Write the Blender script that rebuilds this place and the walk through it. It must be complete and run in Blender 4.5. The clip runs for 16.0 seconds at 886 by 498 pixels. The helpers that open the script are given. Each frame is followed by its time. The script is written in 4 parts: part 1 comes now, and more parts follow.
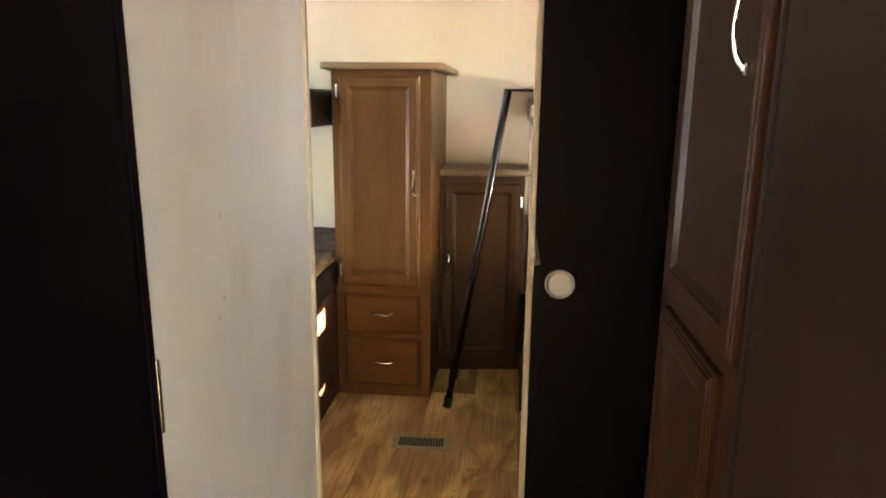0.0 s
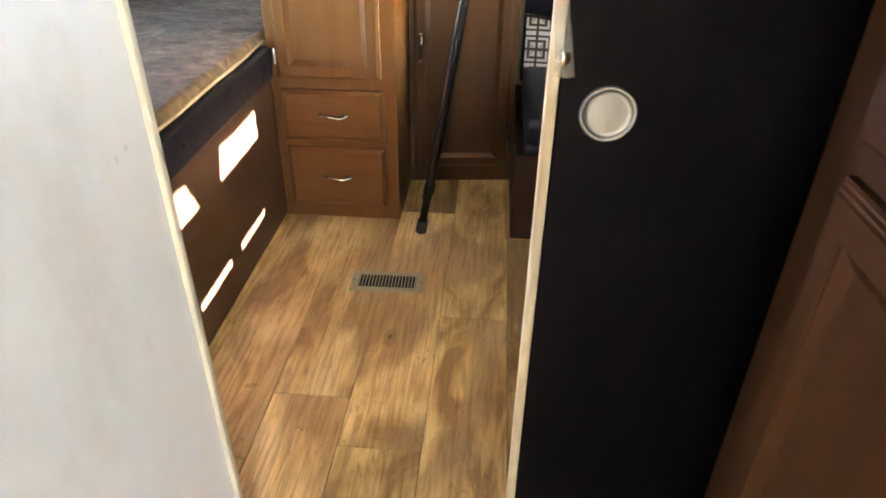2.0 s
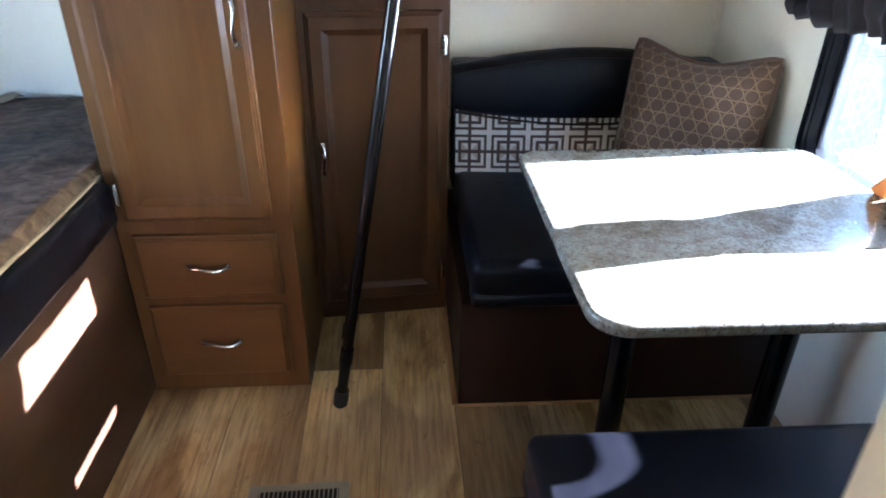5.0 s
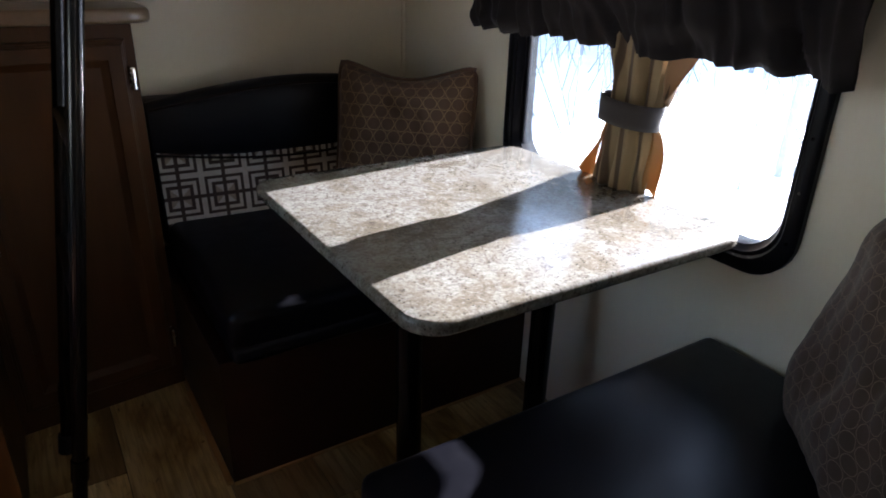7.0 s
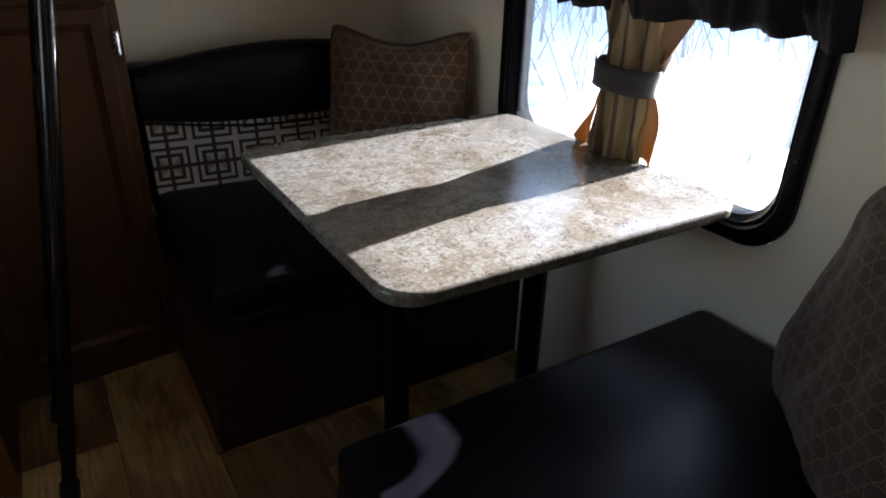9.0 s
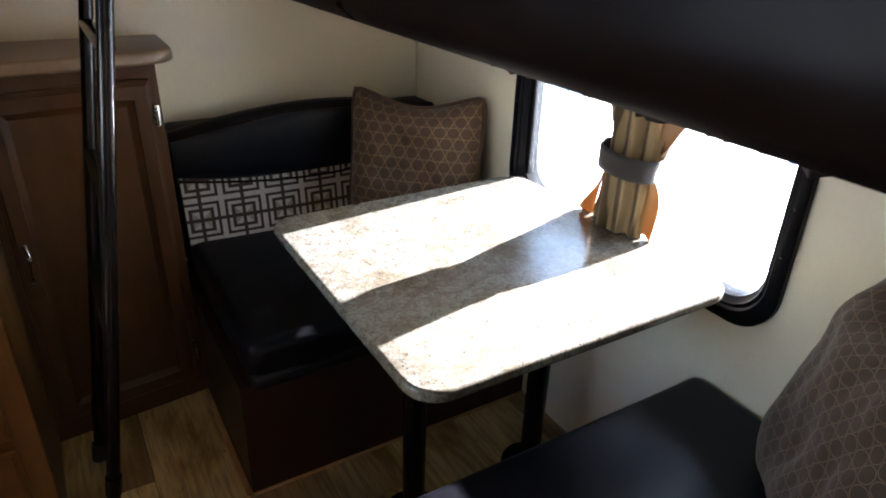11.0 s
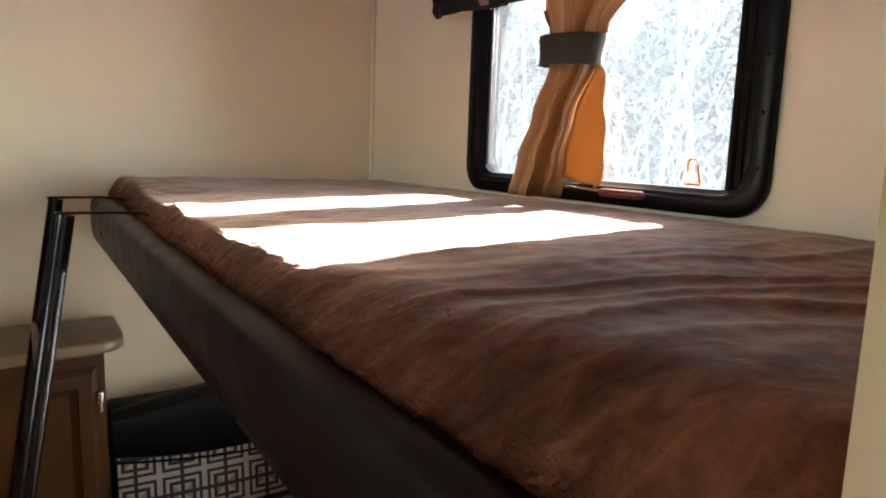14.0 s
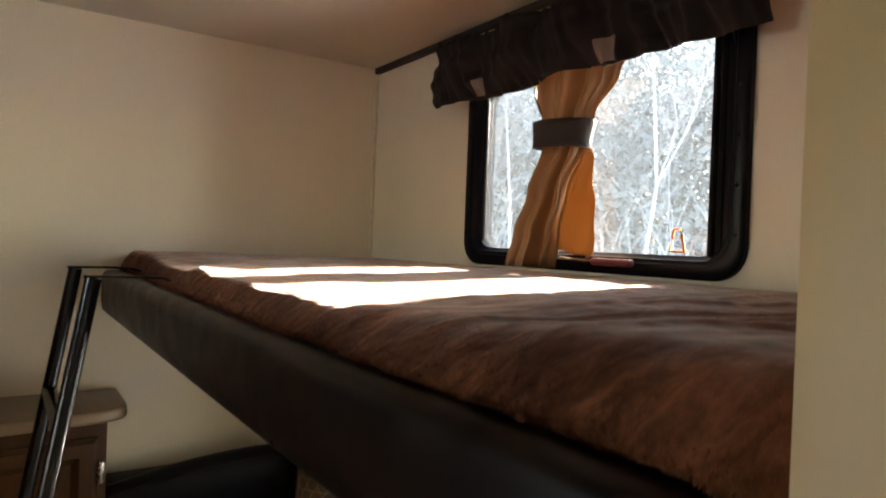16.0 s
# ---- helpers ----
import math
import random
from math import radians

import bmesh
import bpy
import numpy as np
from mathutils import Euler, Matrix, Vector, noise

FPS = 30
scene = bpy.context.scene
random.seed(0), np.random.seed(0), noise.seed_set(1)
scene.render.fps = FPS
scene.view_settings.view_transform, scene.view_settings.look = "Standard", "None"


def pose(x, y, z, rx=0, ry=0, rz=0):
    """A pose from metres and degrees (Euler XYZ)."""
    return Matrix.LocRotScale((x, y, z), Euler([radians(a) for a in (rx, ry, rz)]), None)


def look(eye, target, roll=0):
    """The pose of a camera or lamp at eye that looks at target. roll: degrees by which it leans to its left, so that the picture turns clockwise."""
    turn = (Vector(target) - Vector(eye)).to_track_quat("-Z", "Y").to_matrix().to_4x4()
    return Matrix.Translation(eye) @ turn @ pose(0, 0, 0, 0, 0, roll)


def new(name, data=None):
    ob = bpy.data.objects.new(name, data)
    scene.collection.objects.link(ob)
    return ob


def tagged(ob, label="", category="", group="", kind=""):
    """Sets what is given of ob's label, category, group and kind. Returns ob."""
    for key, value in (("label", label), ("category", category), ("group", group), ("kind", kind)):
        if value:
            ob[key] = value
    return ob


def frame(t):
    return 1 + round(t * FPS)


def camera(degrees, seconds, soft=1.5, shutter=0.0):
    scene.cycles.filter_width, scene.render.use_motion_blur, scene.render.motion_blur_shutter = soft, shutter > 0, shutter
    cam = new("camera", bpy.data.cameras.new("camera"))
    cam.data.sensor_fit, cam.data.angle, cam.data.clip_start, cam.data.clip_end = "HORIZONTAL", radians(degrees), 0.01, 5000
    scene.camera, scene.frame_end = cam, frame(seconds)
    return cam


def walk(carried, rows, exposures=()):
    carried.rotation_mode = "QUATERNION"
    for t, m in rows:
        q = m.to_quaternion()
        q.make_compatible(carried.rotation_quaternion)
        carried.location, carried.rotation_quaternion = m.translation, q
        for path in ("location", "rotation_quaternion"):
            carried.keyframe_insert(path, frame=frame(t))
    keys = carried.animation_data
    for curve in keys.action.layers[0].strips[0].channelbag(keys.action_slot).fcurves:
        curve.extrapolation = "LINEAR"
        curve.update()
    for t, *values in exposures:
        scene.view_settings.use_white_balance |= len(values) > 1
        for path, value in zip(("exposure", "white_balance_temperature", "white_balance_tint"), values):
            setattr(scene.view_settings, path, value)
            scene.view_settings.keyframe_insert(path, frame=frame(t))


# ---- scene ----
cam = camera(68.0, 16.0, soft=1.8, shutter=0.25)
PATH = [
    (0, (0.43, 0.211, 1.424), (0.229, 2.152, 0.982), 0.6),
    (0.5, (0.416, 0.293, 1.395), (0.253, 2.208, 0.841), 0.7),
    (1, (0.403, 0.386, 1.359), (0.255, 2.271, 0.705), 0.8),
    (1.5, (0.436, 0.653, 1.3), (0.31, 2.45, 0.432), 0.8),
    (2, (0.411, 0.914, 1.294), (0.283, 2.603, 0.23), 0.8),
    (2.5, (0.399, 1.1, 1.345), (0.253, 2.779, 0.268), 0.8),
    (3, (0.428, 1.133, 1.374), (0.272, 2.836, 0.337), 0.7),
    (5.5, (0.29, 1.695, 1.26), (0.653, 3.422, 0.319), 1.0),
    (6, (0.231, 1.712, 1.206), (0.905, 3.371, 0.315), 1.3),
    (6.5, (0.237, 1.712, 1.219), (1.13, 3.303, 0.399), 1.6),
    (7, (0.236, 1.728, 1.21), (1.233, 3.266, 0.41), 1.7),
    (7.5, (0.256, 1.747, 1.212), (1.243, 3.282, 0.393), 1.7),
    (8, (0.304, 1.76, 1.214), (1.276, 3.285, 0.358), 1.6),
    (8.5, (0.302, 1.735, 1.182), (1.262, 3.258, 0.311), 1.5),
    (11, (0.245, 1.709, 1.405), (1.182, 3.233, 0.511), 1.9),
    (11.5, (0.258, 1.69, 1.474), (1.206, 3.255, 0.667), 1.7),
    (12, (0.263, 1.663, 1.545), (1.271, 3.316, 1.044), 1.9),
    (12.5, (0.255, 1.661, 1.558), (1.29, 3.328, 1.166), 1.9),
    (13, (0.254, 1.662, 1.572), (1.3, 3.329, 1.218), 1.9),
    (13.5, (0.274, 1.67, 1.581), (1.33, 3.335, 1.25), 2.0),
    (14, (0.33, 1.679, 1.612), (1.404, 3.334, 1.317), 2.0),
    (14.5, (0.328, 1.698, 1.637), (1.475, 3.32, 1.404), 2.1),
    (15, (0.306, 1.674, 1.655), (1.475, 3.296, 1.498), 2.1),
    (15.5, (0.286, 1.627, 1.659), (1.451, 3.252, 1.61), 2.1),
    (16, (0.244, 1.62, 1.563), (1.363, 3.277, 1.548), 2.2),
]
walk(cam, [(t, look(*p)) for t, *p in PATH],
     exposures=[(0.0, 5.25, 7300, 17), (0.5, 5.7, 6500, 14), (1.0, 5.95, 6300, 13), (2.0, 6.45, 6000, 12), (3.0, 6.8, 5800, 12),
                (5.3, 5.2, 4850, 14), (6.0, 4.35, 5000, 14), (6.6, 3.65, 5600, 18), (7.0, 3.35, 5700, 18), (8.5, 2.9, 5800, 18),
                (10.8, 4.45, 5900, 16), (11.4, 4.05, 6000, 16), (11.8, 3.9, 5900, 15), (12.5, 4.15, 5900, 14), (13.0, 4.25, 6200, 14),
                (14.0, 4.45, 6700, 14), (14.5, 4.1, 6500, 14), (15.0, 3.95, 6600, 14), (16.0, 3.85, 7200, 14)])


# ---------------------------------------------------------------- light
world = bpy.data.worlds.new("world")
scene.world = world
world.use_nodes = True
wn = world.node_tree
sky = wn.nodes.new("ShaderNodeTexSky")
sky.sky_type = 'NISHITA'
sky.sun_disc = False
SUN_WAY = Vector((-1.0, -0.096, -0.320)).normalized()      # the way the sunlight travels
sky.sun_elevation = math.asin(-SUN_WAY.z)
sky.sun_rotation = math.atan2(-SUN_WAY.x, -SUN_WAY.y)
wn.links.new(sky.outputs[0], wn.nodes["Background"].inputs[0])
wn.nodes["Background"].inputs[1].default_value = 0.12
sun = new("sun", bpy.data.lights.new("sun", 'SUN'))
sun.data.energy, sun.data.angle, sun.data.color = 5.0, radians(0.6), (1.0, 0.965, 0.91)
sun.matrix_world = look((30, 6, 12), Vector((30, 6, 12)) + SUN_WAY)


def area(name, m, w, h, watts, color):
    ob = new(name, bpy.data.lights.new(name, 'AREA'))
    ob.data.shape, ob.data.size, ob.data.size_y = 'RECTANGLE', w, h
    ob.data.energy, ob.data.color = watts, color
    ob.matrix_world = m
    return ob


# daylight in the windows of the living end behind the hall, and in the two small windows over the beds
area("daylight_living_east", look((1.36, -2.3, 1.35), (0.3, -2.0, 1.2)), 1.3, 0.6, 3.8, (0.91, 0.95, 1.0))
area("daylight_living_west", look((-1.33, -2.3, 1.35), (-0.2, -2.0, 1.2)), 1.3, 0.6, 2.4, (0.91, 0.95, 1.0))
area("daylight_bunk_west", look((-1.345, 2.72, 1.03), (0.0, 2.72, 0.9)), 0.8, 0.40, 0.03, (0.92, 0.96, 1.0))
area("daylight_bunk_west_upper", look((-1.345, 2.72, 1.78), (0.0, 2.72, 1.72)), 0.7, 0.36, 0.045, (0.92, 0.96, 1.0))


# ---------------------------------------------------------------- materials
class Nodes:
    """Short hand for building a node material."""

    def __init__(self, name):
        self.mat = bpy.data.materials.new(name)
        self.mat.use_nodes = True
        self.t = self.mat.node_tree
        self.b = self.t.nodes["Principled BSDF"]
        self.out = self.t.nodes["Material Output"]
        self.co = self.t.nodes.new("ShaderNodeTexCoord").outputs["Object"]

    def put(self, socket, v):
        if isinstance(v, bpy.types.NodeSocket):
            self.t.links.new(v, socket)
        else:
            socket.default_value = v

    def scaled(self, s, src=None, rot=(0, 0, 0), loc=(0, 0, 0)):
        n = self.t.nodes.new("ShaderNodeMapping")
        self.put(n.inputs[0], src or self.co)
        n.inputs["Scale"].default_value = s if isinstance(s, tuple) else (s, s, s)
        n.inputs["Rotation"].default_value = rot
        self.put(n.inputs["Location"], loc)
        return n.outputs[0]

    def noise(self, scale, vec=None, detail=4.0, rough=0.55, dist=0.0):
        n = self.t.nodes.new("ShaderNodeTexNoise")
        self.put(n.inputs["Vector"], vec or self.co)
        n.inputs["Scale"].default_value, n.inputs["Detail"].default_value = scale, detail
        n.inputs["Roughness"].default_value, n.inputs["Distortion"].default_value = rough, dist
        return n.outputs[0]

    def noise_colour(self, scale, vec):
        n = self.t.nodes.new("ShaderNodeTexNoise")
        self.put(n.inputs["Vector"], vec)
        n.inputs["Scale"].default_value = scale
        return n.outputs[1]

    def voronoi(self, scale, vec=None, feature='F1', flat=False):
        n = self.t.nodes.new("ShaderNodeTexVoronoi")
        n.voronoi_dimensions = '2D' if flat else '3D'
        n.feature = feature
        self.put(n.inputs["Vector"], vec or self.co)
        n.inputs["Scale"].default_value = scale
        return n.outputs[0]

    def ramp(self, fac, stops):
        n = self.t.nodes.new("ShaderNodeValToRGB")
        self.put(n.inputs[0], fac)
        e = n.color_ramp.elements
        while len(e) < len(stops):
            e.new(0.5)
        for k, (p, c) in zip(e, stops):
            k.position, k.color = p, (*c, 1) if len(c) == 3 else c
        return n.outputs[0]

    def math(self, op, a, b=0.0, c=None):
        n = self.t.nodes.new("ShaderNodeMath")
        n.operation = op
        self.put(n.inputs[0], a)
        self.put(n.inputs[1], b)
        if c is not None:
            self.put(n.inputs[2], c)
        return n.outputs[0]

    def mix(self, fac, a, b, mode='MIX'):
        n = self.t.nodes.new("ShaderNodeMix")
        n.data_type, n.blend_type = 'RGBA', mode
        self.put(n.inputs[0], fac)
        self.put(n.inputs[6], (*a, 1) if isinstance(a, tuple) and len(a) == 3 else a)
        self.put(n.inputs[7], (*b, 1) if isinstance(b, tuple) and len(b) == 3 else b)
        return n.outputs[2]

    def xyz(self, v=None):
        n = self.t.nodes.new("ShaderNodeSeparateXYZ")
        self.put(n.inputs[0], v or self.co)
        return n.outputs

    def joined(self, x, y, z=0.0):
        n = self.t.nodes.new("ShaderNodeCombineXYZ")
        for s, v in zip(n.inputs, (x, y, z)):
            self.put(s, v)
        return n.outputs[0]

    def random(self):
        return self.t.nodes.new("ShaderNodeObjectInfo").outputs["Random"]

    def bump(self, height, strength=0.2, distance=0.002):
        n = self.t.nodes.new("ShaderNodeBump")
        n.inputs["Strength"].default_value, n.inputs["Distance"].default_value = strength, distance
        self.put(n.inputs["Height"], height)
        self.put(self.b.inputs["Normal"], n.outputs[0])

    def done(self, color, rough=0.5, metal=0.0, **more):
        self.put(self.b.inputs["Base Color"], (*color, 1) if isinstance(color, tuple) and len(color) == 3 else color)
        self.put(self.b.inputs["Roughness"], rough)
        self.put(self.b.inputs["Metallic"], metal)
        for k, v in more.items():
            self.put(self.b.inputs[k.replace("_", " ")], v)
        return self.mat


def wood_mat(name, dark, mid, light, along=2, rough=0.38, fine=0.25, gloss=0.3):
    n = Nodes(name)
    s = [11.0, 11.0, 11.0]
    s[along] = 1.5
    big = n.noise(1.0, n.scaled(tuple(s)), 5, 0.6, 0.4)
    s2 = [140.0, 140.0, 140.0]
    s2[along] = 5.0
    grain = n.noise(1.0, n.scaled(tuple(s2)), 3, 0.6)
    blot = n.noise(3.0, None, 3, 0.6)
    c = n.ramp(big, [(0.28, dark), (0.5, mid), (0.75, light)])
    c = n.mix(n.ramp(grain, [(0.35, (fine, fine, fine)), (0.62, (0, 0, 0))]), c, dark)
    c = n.mix(n.ramp(blot, [(0.38, (0.3, 0.3, 0.3)), (0.62, (0, 0, 0))]), c, mid)
    n.bump(grain, 0.06, 0.001)
    r = n.math('MULTIPLY_ADD', blot, 0.25, rough - 0.12)
    return n.done(c, r, Specular_IOR_Level=gloss)


M = {}
M["maple"] = wood_mat("stained_maple", (0.086, 0.0365, 0.0090), (0.124, 0.0550, 0.0145), (0.156, 0.0720, 0.0205))
M["maple_h"] = wood_mat("stained_maple_level", (0.086, 0.0365, 0.0090), (0.124, 0.0550, 0.0145), (0.156, 0.0720, 0.0205), along=0)
# the wardrobe's maple again, with the half cabinet's shade put into its colour
M["maple_shaded"] = wood_mat("shaded_stained_maple", (0.038, 0.0152, 0.0043), (0.055, 0.0225, 0.0065), (0.072, 0.0300, 0.0092))
M["bed_panel"] = wood_mat("bed_panel_laminate", (0.048, 0.021, 0.010), (0.072, 0.033, 0.016), (0.090, 0.042, 0.021), along=1, rough=0.45)
M["walnut"] = wood_mat("brown_laminate", (0.020, 0.008, 0.004), (0.031, 0.012, 0.006), (0.040, 0.0165, 0.008), along=1, rough=0.45)
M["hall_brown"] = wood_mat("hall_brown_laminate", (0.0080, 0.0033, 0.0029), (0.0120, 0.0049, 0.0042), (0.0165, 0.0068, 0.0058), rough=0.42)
M["espresso"] = wood_mat("espresso_laminate", (0.0016, 0.0012, 0.0021), (0.0033, 0.0025, 0.0044), (0.0085, 0.0054, 0.0080), rough=0.50, fine=0.5, gloss=0.06)


def wall_mat(name, base, dirt, rough=0.5):
    n = Nodes(name)
    cloud = n.noise(1.7, n.scaled((1.0, 1.0, 0.35)), 4, 0.6)
    fine = n.noise(160, n.scaled((1, 1, 0.25)), 3, 0.6)
    c = n.mix(n.ramp(cloud, [(0.35, (0, 0, 0)), (0.75, (0.55, 0.55, 0.55))]), base, dirt)
    c = n.mix(n.ramp(fine, [(0.4, (0.10, 0.10, 0.10)), (0.6, (0, 0, 0))]), c, dirt)
    n.bump(fine, 0.05, 0.001)
    return n.done(c, rough)


M["cream"] = wall_mat("cream_vinyl_wallboard", (0.76, 0.70, 0.56), (0.66, 0.58, 0.43))
M["ceiling"] = wall_mat("ceiling_panel", (0.66, 0.61, 0.51), (0.57, 0.51, 0.42), 0.6)
M["strip"] = wall_mat("pale_edge_strip", (0.52, 0.46, 0.34), (0.38, 0.31, 0.20), 0.45)
M["trim"] = wall_mat("cream_trim", (0.56, 0.41, 0.215), (0.46, 0.33, 0.165), 0.45)


def scuffed():
    n = Nodes("scuffed_white_wallboard")
    cloud = n.noise(2.2, n.scaled((1, 1, 0.3)), 5, 0.6)
    c = n.ramp(cloud, [(0.3, (0.70, 0.67, 0.61)), (0.6, (0.77, 0.765, 0.745)), (0.8, (0.81, 0.82, 0.83))])
    drip = n.noise(1.0, n.scaled((9, 9, 1.2)), 3, 0.55)
    c = n.mix(n.ramp(drip, [(0.62, (0, 0, 0)), (0.8, (0.5, 0.5, 0.5))]), c, (0.88, 0.87, 0.84))
    spot = n.noise(16.0, n.scaled((1, 1.6, 1)), 2, 0.5)
    c = n.mix(n.ramp(spot, [(0.74, (0, 0, 0)), (0.80, (0.6, 0.6, 0.6))]), c, (0.38, 0.33, 0.29))
    rub = n.noise(5.0, n.scaled((1, 1, 0.5)), 5, 0.65)
    c = n.mix(n.ramp(rub, [(0.56, (0, 0, 0)), (0.72, (0.30, 0.30, 0.30))]), c, (0.52, 0.44, 0.33))
    _, py, pz = n.xyz()
    wob = n.math('MULTIPLY', n.noise(90, None, 3, 0.6), 0.012)
    for y, z, r in ((1.228, 1.096, 0.0115), (1.206, 1.068, 0.0105), (1.45, 1.30, 0.010)):
        d = n.math('SQRT', n.math('ADD', n.math('POWER', n.math('SUBTRACT', py, y), 2.0), n.math('POWER', n.math('MULTIPLY', n.math('SUBTRACT', pz, z), 1.6), 2.0)))
        c = n.mix(n.ramp(n.math('DIVIDE', n.math('ADD', d, wob), r), [(0.75, (0.55, 0.55, 0.55)), (1.0, (0, 0, 0))]), c, (0.30, 0.25, 0.24))
    n.bump(n.noise(120), 0.05, 0.001)
    return n.done(c, 0.42)


M["scuffed"] = scuffed()


def plank_mat():
    n = Nodes("vinyl_wood_plank")
    r = n.random()
    shift = n.joined(n.math('MULTIPLY', r, 7.3), n.math('MULTIPLY', r, 13.7), 0.0)
    v = n.scaled((1, 1, 1), None, (0, 0, 0), shift)
    big = n.noise(1.0, n.scaled((6.0, 2.2, 1), v), 4, 0.55, 1.0)
    wide = n.noise(1.0, n.scaled((2.6, 1.1, 1), v), 3, 0.5, 0.5)
    grain = n.noise(1.0, n.scaled((75, 4.5, 1), v), 4, 0.65, 0.4)
    rings = n.noise(1.0, n.scaled((14, 5, 1), v), 5, 0.6, 3.0)
    c = n.ramp(big, [(0.36, (0.290, 0.172, 0.062)), (0.44, (0.500, 0.340, 0.136)), (0.53, (0.650, 0.470, 0.210)), (0.64, (0.720, 0.545, 0.270))])
    c = n.mix(n.ramp(wide, [(0.40, (0.75, 0.75, 0.75)), (0.50, (0, 0, 0))]), c, (0.300, 0.195, 0.095))
    c = n.mix(n.ramp(grain, [(0.38, (0.48, 0.48, 0.48)), (0.56, (0, 0, 0))]), c, (0.15, 0.075, 0.024))
    fleck = n.noise(1.0, n.scaled((46, 17, 1), v), 3, 0.6, 1.5)
    c = n.mix(n.ramp(fleck, [(0.66, (0, 0, 0)), (0.74, (0.7, 0.7, 0.7))]), c, (0.085, 0.040, 0.014))
    c = n.mix(n.ramp(rings, [(0.62, (0, 0, 0)), (0.70, (0.45, 0.45, 0.45)), (0.74, (0.05, 0.05, 0.05))]), c, (0.12, 0.055, 0.018))
    knot = n.voronoi(1.0, n.scaled((3.6, 1.8, 1), n.mix(0.05, v, n.noise_colour(9.0, v))), flat=True)
    some = n.ramp(n.noise(2.3, v, 1, 0.5), [(0.50, (0, 0, 0)), (0.58, (1, 1, 1))])
    mark = n.ramp(knot, [(0.020, (0.85, 0.85, 0.85)), (0.042, (0.30, 0.30, 0.30)), (0.055, (0.45, 0.45, 0.45)), (0.10, (0, 0, 0))])
    c = n.mix(n.math('MULTIPLY', mark, some), c, (0.085, 0.042, 0.016))
    tone = n.math('MULTIPLY_ADD', r, 0.46, 0.76)
    c = n.mix(1.0, c, n.joined(tone, tone, n.math('MULTIPLY', tone, 0.97)), 'MULTIPLY')
    n.bump(grain, 0.10, 0.001)
    return n.done(c, n.math('MULTIPLY_ADD', grain, 0.2, 0.28), Specular_IOR_Level=0.35)


M["plank"] = plank_mat()


def stone_mat():
    n = Nodes("speckled_stone_laminate")
    a = n.noise(5.5, None, 5, 0.62, 1.0)
    patch = n.noise(13.0, None, 5, 0.65, 1.4)
    mid = n.noise(45, None, 5, 0.7)
    b = n.noise(120, None, 4, 0.75)
    v = n.voronoi(150)
    c = n.ramp(a, [(0.36, (0.165, 0.128, 0.088)), (0.46, (0.245, 0.205, 0.155)), (0.55, (0.320, 0.285, 0.240)), (0.66, (0.225, 0.188, 0.145))])
    c = n.mix(n.ramp(patch, [(0.50, (0, 0, 0)), (0.62, (0.28, 0.28, 0.28))]), c, (0.40, 0.375, 0.335))
    c = n.mix(n.ramp(patch, [(0.36, (0.28, 0.28, 0.28)), (0.47, (0, 0, 0))]), c, (0.150, 0.115, 0.082))
    c = n.mix(n.ramp(mid, [(0.52, (0, 0, 0)), (0.62, (0.50, 0.50, 0.50))]), c, (0.145, 0.113, 0.083))
    c = n.mix(n.ramp(b, [(0.48, (0, 0, 0)), (0.62, (0.60, 0.60, 0.60))]), c, (0.115, 0.088, 0.064))
    c = n.mix(n.ramp(b, [(0.34, (0.35, 0.35, 0.35)), (0.44, (0, 0, 0))]), c, (0.46, 0.435, 0.39))
    few = n.math('MULTIPLY', n.ramp(v, [(0.22, (1, 1, 1)), (0.34, (0, 0, 0))]), n.ramp(mid, [(0.46, (0, 0, 0)), (0.56, (0.9, 0.9, 0.9))]))
    c = n.mix(few, c, (0.048, 0.036, 0.028))
    c = n.mix(1.0, c, (0.69, 0.75, 0.785), 'MULTIPLY')
    n.bump(b, 0.05, 0.0006)
    return n.done(c, n.math('MULTIPLY_ADD', a, 0.18, 0.06))


M["stone"] = stone_mat()
M["stone_brown"] = wall_mat("brown_mottled_counter", (0.230, 0.155, 0.090), (0.120, 0.074, 0.042), 0.3)


def vinyl_mat(name, col, rough=0.36, gloss=0.3):
    n = Nodes(name)
    leather = n.voronoi(420)
    wrinkle = n.noise(14, None, 4, 0.6, 0.5)
    c = n.mix(n.ramp(wrinkle, [(0.35, (0, 0, 0)), (0.75, (0.5, 0.5, 0.5))]), col, tuple(k * 1.7 for k in col))
    h = n.math('ADD', n.math('MULTIPLY', leather, 0.12), wrinkle)
    n.bump(h, 0.10, 0.0015)
    return n.done(c, n.math('MULTIPLY_ADD', wrinkle, 0.3, rough - 0.06), Specular_IOR_Level=gloss)


# the sky's blue reflection on the brown cushions is mixed into this base colour
M["vinyl"] = vinyl_mat("sky_tinted_brown_vinyl", (0.0036, 0.0036, 0.0056), 0.29, 0.19)
M["vinyl_rail"] = vinyl_mat("brown_vinyl_rail", (0.0076, 0.0040, 0.0029), 0.26, 0.11)
M["piping"] = vinyl_mat("tan_piping", (0.26, 0.20, 0.13), 0.6)


def metal_mat(name, col, rough):
    n = Nodes(name)
    return n.done(col, n.math('MULTIPLY_ADD', n.noise(60), 0.15, rough), 1.0)


M["nickel"] = metal_mat("brushed_nickel", (0.55, 0.54, 0.52), 0.18)
M["pull_metal"] = metal_mat("satin_steel", (0.27, 0.295, 0.345), 0.34)


